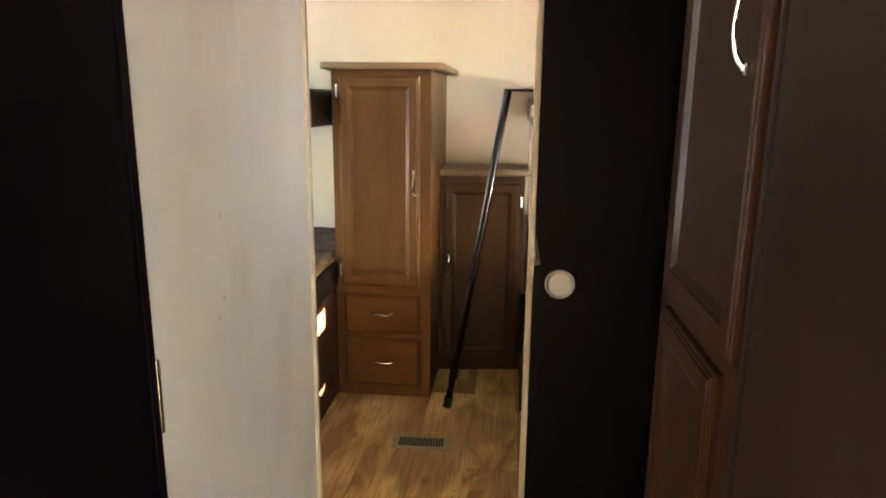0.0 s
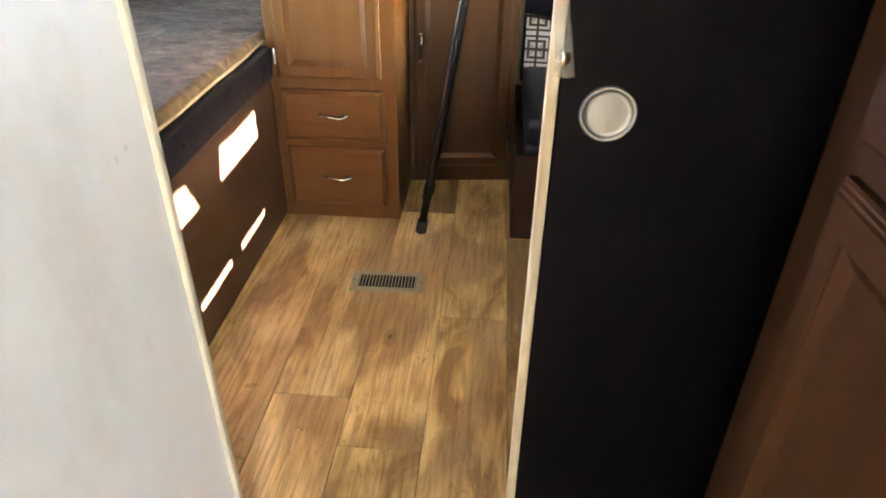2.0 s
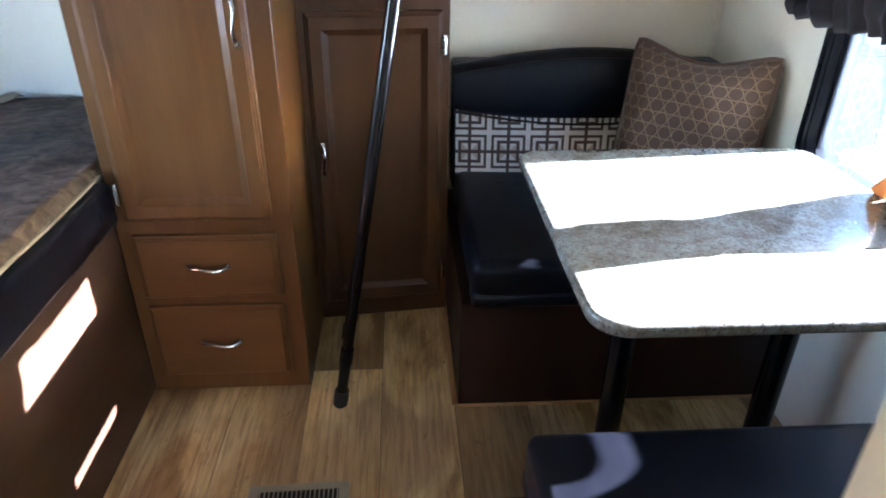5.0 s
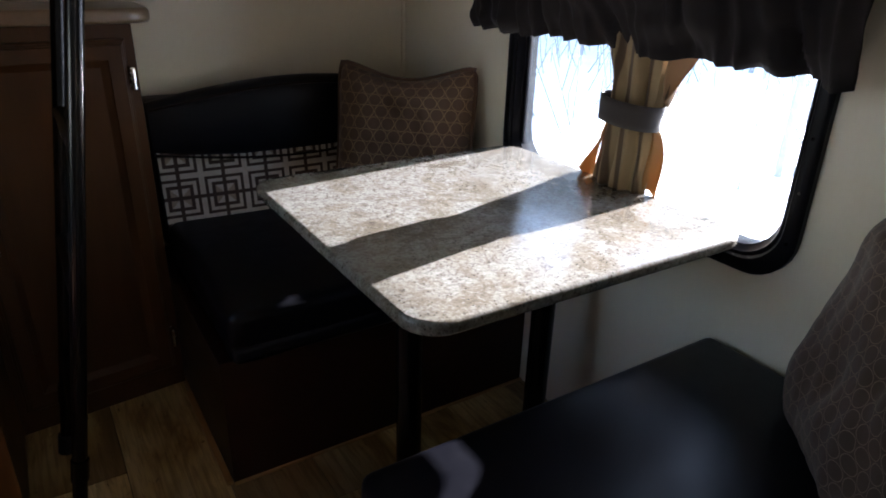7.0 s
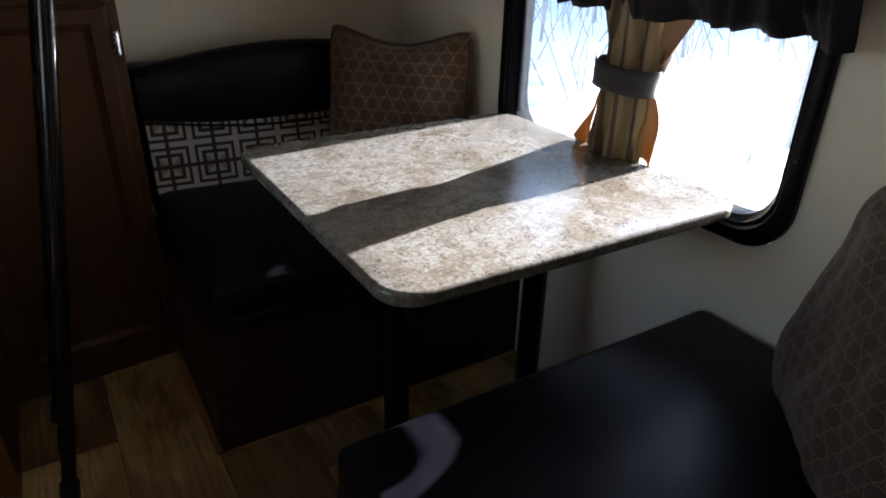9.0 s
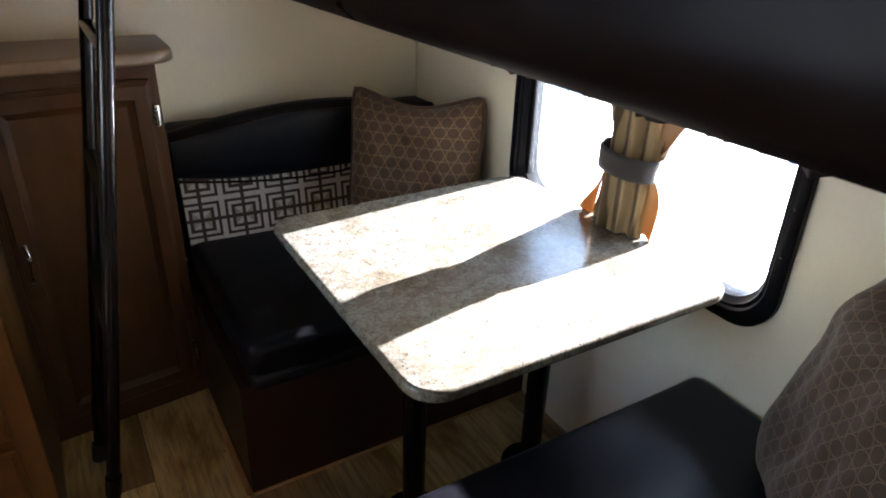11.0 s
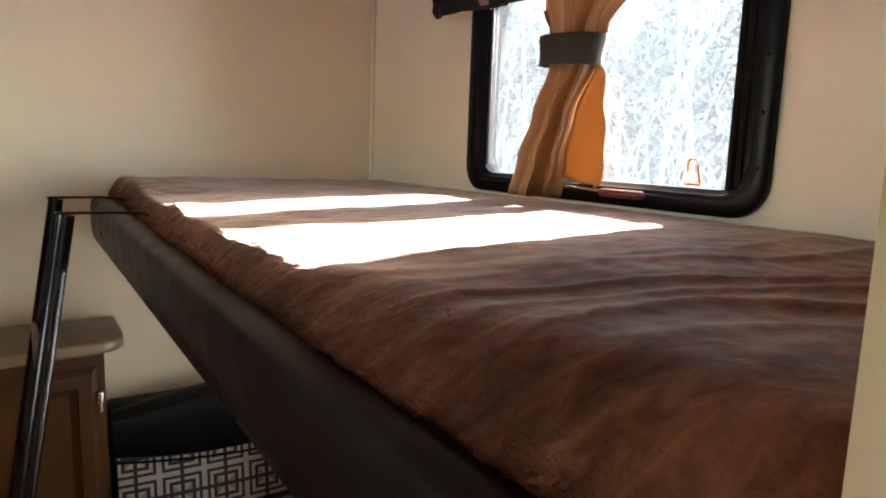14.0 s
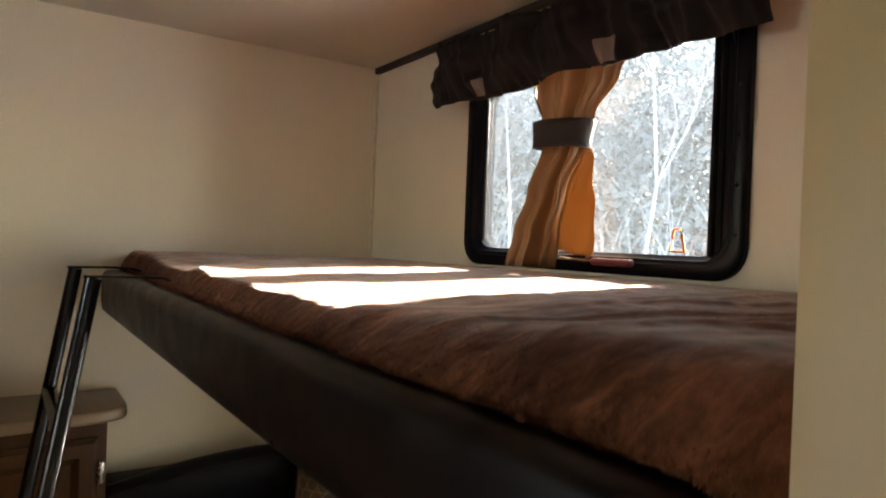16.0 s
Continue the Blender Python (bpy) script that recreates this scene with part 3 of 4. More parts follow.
# ---------------------------------------------------------------- windows
def window(name, z0, z1, label, rails, dr=0.0, ya=0.0):
    WIN_Y0 = LEFT_Y + ya
    w = thing(name, (X1, (WIN_Y0 + WIN_Y1) / 2, z0), label, "window", kind="structure")

    def loop(inset, x, r):
        pts = rounded_rect(WIN_Y0 + inset, WIN_Y1 - inset, z0 + inset, z1 - inset, r - dr, 7)
        return [(x, a, b) for a, b in pts]
    bm = ringed([loop(0, X1 - .001, .095), loop(0, X1 - .014, .095), loop(.006, X1 - .019, .090), loop(.028, X1 - .019, .086), loop(.032, X1 - .013, .085),
                 loop(.038, X1 - .013, .085), loop(.041, X1 - .004, .085), loop(.048, X1 + .004, .085), loop(.048, X1 + .05, .085)], fill_last=False)
    part("window_frame", bm, "black_frame", w, "black rounded window frame", True)
    # slider rails on the near side
    if rails:
      bm = box(X1 + .004, X1 + .022, WIN_Y0 + .045, WIN_Y0 + .060, z0 + .046, z1 - .046, .003)
      box(X1 + .001, X1 + .0215, WIN_Y0 + .0605, WIN_Y0 + .073, z0 + .047, z1 - .047, .002, 1, bm)
      box(X1 - .006, X1 + .021, WIN_Y0 + .0735, WIN_Y0 + .087, z0 + .048, z1 - .048, .003, 1, bm)
      part("slider_rail", bm, "black_frame", w, "", True)
    bm = box(X1 + .006, X1 + .018, WIN_Y1 - .062, WIN_Y1 - .050, z0 + .05, z1 - .05, .002)
    part("slider_rail", bm, "black_frame", w, "", True)
    for k in range(5):
        zz = z0 + .09 + k * (z1 - z0 - .18) / 4
        for yy in (WIN_Y0 + .017, WIN_Y1 - .017):
            part("screw", tube([(X1 - .0185, yy, zz), (X1 - .021, yy, zz)], .0032, 8), "black_tube", w)
    pts = rounded_rect(WIN_Y0 + .047, WIN_Y1 - .047, z0 + .047, z1 - .047, .085 - dr, 6)
    bm = bmesh.new()
    bm.faces.new([bm.verts.new((X1 + .024, a, b)) for a, b in pts])
    g = part("pane", bm, "glass", w, "clear window pane")
    g.visible_shadow = False
    return w


low_win = window("window_1", LOW_Z0, LOW_Z1, "black-framed window with rounded corners above the dinette table", False)
up_win = window("window_2", UP_Z0, UP_Z1, "black-framed escape window with rounded corners above the upper bunk", True, 0.028, 0.006)
# escape latch of the upper window
bm = tube([(X1 - .012, 2.452, 1.566), (X1 - .016, 2.457, 1.598), (X1 - .016, 2.461, 1.612), (X1 - .016, 2.475, 1.612), (X1 - .016, 2.479, 1.598), (X1 - .012, 2.485, 1.566), (X1 - .012, 2.452, 1.566)], .003, 8)
part("pull_loop", bm, "orange", up_win, "orange escape pull loop", True)
bm = box(X1 - .045, X1 - .018, 2.57, 2.68, 1.528, 1.545, .006)
part("latch", bm, "maroon", up_win, "dark red escape latch bar", True)
bm = tube([(X1 - .022, 2.66, 1.536), (X1 - .022, 2.80, 1.540)], .004, 8)
part("latch_rod", bm, "nickel", up_win, "thin metal latch rod", True)


# ---------------------------------------------------------------- curtains
def curtain(z0, z1, stations, tie, flaps, label, cloth="curtain", NF=3):
    """A panel gathered by a band: stations are (z, y0, y1, depth) from top to bottom."""
    c = thing("curtain", (1.37, (stations[-1][1] + stations[-1][2]) / 2, z0), label, "curtain", "window curtains")

    def at(z):
        s = sorted(stations)
        for a, b in zip(s, s[1:]):
            if a[0] <= z <= b[0]:
                k = (z - a[0]) / (b[0] - a[0])
                k = k * k * (3 - 2 * k)
                return [p + (q - p) * k for p, q in zip(a, b)]
        return s[0] if z < s[0][0] else s[-1]

    def f(u, v):
        z = z1 + (z0 - z1) * v
        _, ya, yb, dp = at(z)
        a = math.pi * (1 + u)
        k = 2 * u - 1
        pleat = 0.55 * math.sin(NF * 2.2 * u * math.pi + 1.3 + 1.2 * v) + 0.30 * math.sin(NF * 4.1 * u * math.pi + 4 * v)
        x = 1.386 + dp * math.sin(a) * 1.1 + 0.58 * dp * pleat * (1 - k ** 6)
        y = (ya + yb) / 2 + (yb - ya) / 2 * (0.75 * k + 0.25 * math.sin(k * math.pi / 2)) + 0.15 * dp * math.sin(NF * 3 * u * math.pi)
        return (min(1.392, x), y, z)
    cl = part("cloth", surf(96, 40, f), cloth, c, "tan and gold cloth in soft folds", True)
    cl.modifiers.new("thick", 'SOLIDIFY').thickness = 0.0012

    # turned-back edges that the sun lights from behind
    for low, zt, zb, wide, mat in flaps:
        def lin(u, v):
            z = zt + (zb - zt) * v
            _, ya, yb, dp = at(z)
            reach = wide[0] + (wide[1] - wide[0]) * v ** 0.8
            y = ya + 0.006 - (reach + .006) * u if low else yb - 0.006 + (reach + .006) * u
            return ((1.372 if mat == "satin" and low and zb > 1.5 else 1.384) - (.007 + .008 * v) * math.sin(4 * u + 3 * v) + .008 * u, y, z + .012 * math.sin(6 * u + 1) * v * v)
        ln = part("turned_edge", surf(12, 20, lin), mat, c, "orange lining lit from behind" if mat == "lining" else "", True)
        ln.modifiers.new("thick", 'SOLIDIFY').thickness = 0.001
    ta, tb = tie

    def g(u, v):
        z = ta + (tb - ta) * v
        _, ya, yb, dp = at(z)
        a = 2 * math.pi * u
        return (min(1.396, 1.374 + (dp + .012) * 1.25 * math.sin(a)), (ya + yb) / 2 + ((yb - ya) / 2 + .006) * math.cos(a), z + 0.005 * math.cos(a) + .002)
    tb_ob = part("tieback", surf(40, 4, g, closed=True), "tieback", c, "dark taupe tieback band", True)
    mod = tb_ob.modifiers.new("thick", 'SOLIDIFY')
    mod.thickness = 0.003
    return c


curtain(0.7385, 1.20, [(1.20, 2.616, 2.858, .020), (1.06, 2.646, 2.833, .024), (0.97, 2.651, 2.808, .027), (0.90, 2.666, 2.808, .026), (0.84, 2.661, 2.818, .026), (0.7385, 2.671, 2.833, .024)],
        (0.890, 0.945), [(True, 0.885, 0.741, (0.0, 0.032), "lining"), (False, 0.885, 0.741, (0.0, 0.052), "lining"), (True, 1.10, 0.945, (0.08, 0.0), "satin")],
        "khaki curtain with dark pleats, tied in over the dinette window")
curtain(1.514, 2.05, [(2.05, 2.565, 2.93, .034), (1.96, 2.63, 2.905, .036), (1.88, 2.70, 2.88, .026), (1.82, 2.715, 2.875, .024), (1.70, 2.766, 2.905, .036), (1.60, 2.792, 2.945, .044), (1.514, 2.812, 2.968, .050)],
        (1.805, 1.870), [(True, 1.805, 1.548, (0.0, 0.122), "lining"), (False, 2.0, 1.875, (0.022, 0.0), "lining")],
        "khaki satin curtain tied in the middle over the bunk window", "satin", 3)


def valance(y0, y1, z0, z1, seed, label, sun_patches=()):
    v = thing("valance", (1.36, (y0 + y1) / 2, z0), label, "valance", "window valances")

    def f(u, w):
        y = y0 + (y1 - y0) * u
        z = z1 + (z0 - z1) * w
        n1 = noise.noise(Vector((y * 10 + seed, w * 1.1, seed)))
        n2 = noise.noise(Vector((y * 34 + seed + 2.2 * w, w * 1.4, 2.0)))
        n3 = noise.noise(Vector((y * 6 + seed, w * 5.0 + y, 9.0)))
        top = 0.030 * abs(noise.noise(Vector((y * 30, seed, 7.0)))) * (1 - w) ** 3
        bot = (0.012 * noise.noise(Vector((y * 4.2, seed, 3.0))) + 0.009 * n2) * w ** 2
        bulge = 0.022 * math.sin(math.pi * w)
        return (min(1.385, 1.336 + 0.030 * n1 + 0.026 * n2 * (0.5 + w) + 0.024 * n3 - bulge), y + 0.010 * n3 * w, z + top + bot)
    cl = part("cloth", surf(240, 18, f), "valance", v, "", True)
    cl.modifiers.new("thick", 'SOLIDIFY').thickness = 0.002
    # sunlight on the cloth, laid on as pale pieces just in front of it
    for a, b, c, d in sun_patches:
        def pf(u, w):
            p = f((a + (b - a) * u - y0) / (y1 - y0), c + (d - c) * w)
            return (p[0] - 0.004, p[1], p[2])
        part("patch", surf(12, 8, pf), "patch", v, "patch of sunlight on the valance, painted as a pale piece", True)
    part("rod", tube([(1.385, y0 + .01, z1 - .03), (1.385, y1 - .01, z1 - .03)], .005, 8), "white_part", v, "thin white curtain rod")
    for yy in (y0 + .06, y1 - .06):
        part("rod_bracket", box(1.380, 1.4095, yy - .008, yy + .008, z1 - .045, z1 - .02, .003), "white_part", v)
    return v


valance(2.255, 3.305, 1.97, 2.155, 1.0, "dark brown gathered valance over the bunk window", [(3.045, 3.10, .74, .95), (2.585, 2.65, .70, .97)])
valance(2.255, 3.30, 1.050, 1.285, 5.0, "dark brown gathered valance under the bunk over the dinette window")


# ---------------------------------------------------------------- cabinets on the rear wall
def wardrobe():
    w = thing("wardrobe", (-0.16, 3.49, 0), "tall stained maple wardrobe with two drawers below its door", "wardrobe")
    xa, xb, yf = -0.388, 0.066, 3.172
    part("body", box(xa, xb, yf, Y1 - .001, 0.0, 1.553, .002, 1), "maple", w)
    top = rounded_rect(xa - .045, xb + .062, yf - .045, Y1 - .002, .03, 4, (0, 0, 1, 1))
    part("top", outline(top, 1.553, 1.583, .008, 2), "stone_brown", w, "tan stone laminate top", True)
    m = Matrix.Translation((-0.356, yf, 0.562))
    door = part("door", panel(m, 0.370, 0.965, DOOR_RINGS), "maple", w, "raised-edge door panel")
    arch_handle(Matrix.Translation((-0.011, yf - .020, 1.055)) @ pose(0, 0, 0, 0, 90, 0), 0.10, door)
    hinge(Matrix.Translation((-0.360, yf, 1.46)), w)
    hinge(Matrix.Translation((-0.360, yf, 0.64)), w)
    for z0, z1 in ((0.330, 0.520), (0.062, 0.300)):
        d = part("drawer", panel(Matrix.Translation((-0.350, yf, z0)), 0.368, z1 - z0, DRAWER_RINGS), "maple_h", w, "slab drawer front with stepped edges")
        arch_handle(Matrix.Translation((-0.166, yf - .020, (z0 + z1) / 2 + .004)), 0.10, d)
    return w


wardrobe()


def half_cabinet():
    w = thing("low_cabinet", (0.28, 3.67, 0), "half-height stained maple cabinet with a tan laminate counter", "cabinet")
    pts = [(0.068, 3.527), (0.498, 3.575), (0.498, Y1 - .001), (0.068, Y1 - .001)]
    part("body", outline(pts, 0, 1.052, .002, 1), "maple_shaded", w)
    c = [(0.068, 3.502), (0.490, 3.552), (0.525, 3.566), (0.548, 3.595), (0.553, 3.64), (0.553, Y1 - .002), (0.068, Y1 - .002)]
    part("counter", outline(c, 1.052, 1.088, .011, 3), "stone_brown", w, "tan stone laminate counter with a rounded corner", True)
    m = Matrix.Translation((0.086, 3.529, 0.072)) @ pose(0, 0, 0, 0, 0, 6.37)
    door = part("door", panel(m, 0.392, 0.945, DOOR_RINGS), "maple_shaded", w, "raised-edge door panel")
    arch_handle(m @ Matrix.Translation((0.027, -.020, 0.515)) @ pose(0, 0, 0, 0, 90, 0), 0.10, door)
    hinge(m @ Matrix.Translation((0.397, 0, 0.85)), w)
    hinge(m @ Matrix.Translation((0.397, 0, 0.10)), w)
    return w


half_cabinet()


# ---------------------------------------------------------------- ladder
def ladder():
    L = thing("bunk_ladder", (0.16, 3.25, 0), "black tubular bunk ladder leaning on the upper bunk by two hooks", "ladder")
    n0, n1 = Vector((0.160, 3.085, 0.0)), Vector((0.402, 3.100, 1.468))
    f0, f1 = Vector((0.160, 3.405, 0.0)), Vector((0.402, 3.480, 1.468))
    for a, b in ((n0, n1), (f0, f1)):
        part("stile", tube([a + (b - a) * .02, b], 0.0155, 12), "black_tube", L, "", True)
        part("foot", tube([a, a + (b - a) * .035], 0.021, 12), "rubber", L, "black rubber foot", True)
        hook = [b + Vector((-.018, 0, .003)), b + Vector((0.09, 0, .003)), b + Vector((.13, 0, .001)), b + Vector((.155, 0, -.008)), b + Vector((.158, 0, -.04))]
        part("hook", tube(hook, 0.009, 8, flat=0.35), "black_tube", L, "flat black steel hook", True)
        part("collar", tube([a + (b - a) * .10, a + (b - a) * .135], 0.0185, 12), "black_tube", L, "", True)
    for s in (0.20, 0.40, 0.60, 0.80):
        a, b = n0 + (n1 - n0) * s, f0 + (f1 - f0) * s
        bm = tube([a, b], 0.017, 10, flat=0.6)
        part("rung", bm, "black_tube", L, "", True)
    return L


ladder()


# ---------------------------------------------------------------- bunks
def button(x, y, z, parent, out=-1):
    part("button", tube([(x - out * .004, y, z), (x + out * .0005, y, z), (x + out * .001, y, z), (x + out * .004, y, z), (x + out * .005, y, z)], [.015, .014, .0065, .0055, .002], 12), "vinyl", parent, "sunken vinyl button", True)


def plush_top(name, x0, x1, y0, y1, z, edge, drop, mat, parent, label, seed, front=1, lumps=0.012):
    """A soft blanket over a mattress; its front edge (towards x0 if front is 1) hangs over by drop."""
    def f(u, v):
        y = y0 + (y1 - y0) * v
        s = u
        k = 0.20
        near = min(1, max(0, (2.65 - y) / 0.5)) if front == 1 else 0
        wide = edge + 0.09 * near * near * (3 - 2 * near)
        if s < k:      # rolled front edge
            q = s / k
            px, pz = wide * q ** 1.5, -drop * (1 - q ** 1.5) ** 2.4
        else:
            px, pz = wide + (x1 - x0 - wide) * (s - k) / (1 - k), 0.0
        w = min(1, max(0.30, s / 0.22)) * min(1, 0.35 + (1 - s) * 4)
        n = noise.noise(Vector((px * 2.2 + seed, y * 1.6, 0.3))) * lumps * 0.9
        n += noise.noise(Vector((px * 2 + seed, y * 5 + 2.5 * noise.noise(Vector((px * 3, y * 2, seed))), 5.1))) * lumps * 0.55
        wv = y * 12.0 + 1.6 * px + 2.0 * noise.noise(Vector((px * 2.3, y * 1.7, seed + 1)))
        if front == -1:
            wv = y * 4.5 - 3.5 * px + 1.5 * noise.noise(Vector((px * 4, y * 4, seed)))
        ridge = 1 - math.sqrt(noise.noise(Vector((wv, px * (1.4 if front == 1 else 4.2), seed * 3 + 1))) ** 2 + 0.010)
        n += (ridge ** 9 - 0.25) * lumps * 0.7 * (0.35 + 0.65 * min(1, max(0, (3.1 - y) / 0.7)))
        if front == 1:      # pulled smooth towards the far end
            n *= 1 - 0.80 * min(1, max(0, (y - 2.05) / 0.35))
        n += noise.noise(Vector((px * 7, y * 8 + seed, 2.7))) * 0.6 * lumps * max(0, 1 - px / .45)
        n += noise.noise(Vector((px * 30, y * 30, seed))) * 0.0016
        if front == 1:      # the mattress sags towards its open side
            far = min(1, max(0, (3.5 - y) / 0.25))
            pz -= (0.014 * far - 0.006 * (1 - far)) * (1 - s) * min(1, s / k)
            pz += 0.004 * math.sin(7 * y + 9 * px) * max(0, 1 - px / .30) * min(1, s / k)
        fuzz = max(0, 1 - s / .25)
        n += noise.noise(Vector((px * 90 + s * 40, y * 75, seed))) * 0.0045 * fuzz
        ends = min(1, min(v, 1 - v) / 0.03)
        pz += n * w - 0.03 * (1 - ends) ** 2
        wob = 0.005 * noise.noise(Vector((y * 5, seed, 1.0))) * max(0, 1 - s / .2)
        if front == 1:
            k2 = min(1, max(0, (y - 2.7) / 0.9))
            wob += 0.016 * k2 * k2 * (3 - 2 * k2) * max(0, 1 - s * 1.3)
        x = x0 + px + wob if front == 1 else x1 - px - wob
        return (x, y, z + pz)
    part(name, surf(150, 420, f), mat, parent, label, True)
    return f


def upper_bunk_east():
    b = thing("upper_bunk", (0.95, 2.79, 1.31), "upper bunk with a padded brown vinyl rail above the dinette", "bunk bed", "bunk beds")
    ya, yb = Y0 + .012, Y1 - .003
    # its underside is out of view; the pale colour is added to brighten the dinette
    part("base_board", box(0.56, X1 - .002, ya, yb, 1.312, 1.332), "ceiling", b, "unseen underside board, made pale to bounce light")
    prof = [(0.566, 1.312), (0.520, 1.314), (0.506, 1.328), (0.501, 1.36), (0.501, 1.418), (0.503, 1.433), (0.510, 1.4425), (0.524, 1.446), (0.566, 1.444)]
    loops = []
    for y, g in ((ya, .030), (ya + .008, .014), (ya + .028, .003), (ya + .05, 0), (ya + .6, 0), (ya + 1.2, 0), (yb, 0)):
        loops.append([(max(x, 0.501 + g), y, min(max(z, 1.312 + g * .4), 1.446 - g * .8)) for x, z in prof])
    bm = ringed(loops)
    bm.faces.new([bm.verts.new(p) for p in reversed(loops[0])])
    part("rail", bm, "vinyl_rail", b, "padded dark brown vinyl rail", True)
    for y in (1.810, 3.55):
        button(0.5035, y, 1.370, b)
    part("mattress", box(0.570, X1 - .003, ya + .005, yb - .002, 1.333, 1.475, .03, 3), "tieback", b, "thin foam mattress", True)
    return b


BUNK_E = upper_bunk_east()
BLANKET = thing("plush_blanket", (0.95, 2.79, 1.476), "brown plush blanket spread over the upper bunk mattress", "blanket")
over = plush_top("cover", 0.531, X1 - .004, Y0 + .015, Y1 - .005, 1.502, 0.046, 0.052, "fur", BLANKET, "", 2.0, lumps=0.021)
frnd = random.Random(21)
vs, fs = [], []
for k in range(34000):       # tufts of the pile along the rolled front edge
    u, v = 0.15 * frnd.random() ** 1.6, frnd.random()
    p = Vector(over(u, v))
    out = (Vector(over(u + .004, v)) - p).cross(Vector(over(u, v + .001)) - p)
    out = out.normalized() if out.z > 0 else -out.normalized()
    clump = noise.noise(Vector((p.y * 38, u * 30, 4.0)))
    d = (out * .7 + Vector((frnd.gauss(-.55, .3), frnd.gauss(.5 * clump, .35), frnd.gauss(-.1, .25)))).normalized()
    L = (0.003 + 0.003 * frnd.random() + 0.004 * max(0, clump)) * (1 - 5 * u)
    side = d.cross(Vector((frnd.uniform(-1, 1), frnd.uniform(-1, 1), frnd.uniform(-1, 1)))).normalized() * 0.0006
    i = len(vs)
    vs += [p - out * .003 - side, p - out * .003 + side, p + d * L]
    fs.append((i, i + 1, i + 2))
pile = bpy.data.meshes.new("fuzz")
pile.from_pydata(vs, [], fs)
pile.materials.append(M["fur"])
tagged(under(new("fuzz", pile), BLANKET), "fuzzy plush front edge", kind="stuff")
BLANKET["label"] = "brown long-pile plush blanket rumpled over the upper bunk"


def upper_bunk_west():
    b = thing("upper_bunk", (-0.9, 2.77, 1.30), "upper bunk with a padded dark vinyl rail above the bed", "bunk bed", "bunk beds")
    part("base_board", box(X0 + .002, -0.48, 1.712, Y1 - .003, 1.302, 1.322), "walnut", b, "dark underside board")
    part("rail", box(-0.49, -0.425, 1.712, 3.815, 1.302, 1.468, .018, 3), "vinyl_rail", b, "padded dark brown vinyl rail", True)
    part("mattress", box(X0 + .004, -0.492, 1.72, 3.82, 1.323, 1.47, .03, 3), "tieback", b, "", True)
    return b


upper_bunk_west()


def lower_bed():
    b = thing("lower_bed", (-0.88, 2.77, 0), "built-in lower bed with a dark wood base and vinyl edge", "bed")
    part("base", box(X0 + .001, -0.392, 1.712, Y1 - .001, 0, 0.560, .002, 1), "bed_panel", b, "dark brown wood-grain side panel")
    part("edge_rail", box(-0.44, -0.372, 1.713, 3.168, 0.556, 0.672, .014, 3), "vinyl", b, "padded dark vinyl edge", True)
    part("platform", box(X0 + .002, -0.441, 1.713, Y1 - .002, 0.561, 0.60), "walnut", b)
    part("mattress", box(X0 + .003, -0.408, 1.714, Y1 - .003, 0.601, 0.686, .012, 2), "piping", b, "mattress with tan edge", True)
    part("piping", tube([(-0.397, 1.72 + k * .145, 0.681 + .002 * math.sin(k * 2.1)) for k in range(11)], .0048, 8), "piping", b, "tan piping along the mattress edge", True)
    for y in (1.95, 2.22, 2.42, 3.08):
        button(-0.3725, y, 0.615, b, 1)
    return b


lower_bed()
bl = thing("plush_blanket", (-0.88, 2.77, 0.687), "taupe-brown plush blanket spread over the lower bed", "blanket")
plush_top("cover", X0 + .004, -0.398, 1.716, Y1 - .004, 0.712, 0.03, 0.028, "fur_grey", bl, "", 9.0, front=-1, lumps=0.011)
tag = mesh_ob("folded_cloth", surf(10, 6, lambda u, v: (-0.98 + .13 * u, 3.70 + .06 * v + .01 * math.sin(9 * u), 0.722 + .008 * math.sin(7 * u + 3 * v) + .004)), "piping", True)
tag.modifiers.new("thick", 'SOLIDIFY').thickness = 0.004
tagged(tag, "small crumpled pale cloth lying on the lower bed", "cloth")


# ---------------------------------------------------------------- dinette
def table():
    t = thing("dinette_table", (1.03, 2.79, 0), "dinette table with a speckled stone laminate top on two black posts", "table")
    top = rounded_rect(0.640, X1 - .012, 2.405, 3.180, .065, 7, (1, 1, 1, 1))
    part("tabletop", outline(top, 0.714, 0.740, .008, 3), "stone", t, "speckled beige stone laminate top", True)
    for x in (0.845, 1.225):
        leg = part("leg", tube([(x, 2.79, 0.0), (x, 2.79, 0.704)], 0.029, 20), "black_tube", t, "round black steel post", True)
        part("base_plate", outline([(x + .08 * math.cos(a), 2.79 + .08 * math.sin(a)) for a in [k * math.pi / 12 for k in range(24)]], 0.0, .012, .004), "black_tube", leg, "", True)
        part("top_plate", outline([(x + .07 * math.cos(a), 2.79 + .07 * math.sin(a)) for a in [k * math.pi / 12 for k in range(24)]], 0.702, .7135, .003), "black_tube", leg, "", True)
    return t


table()


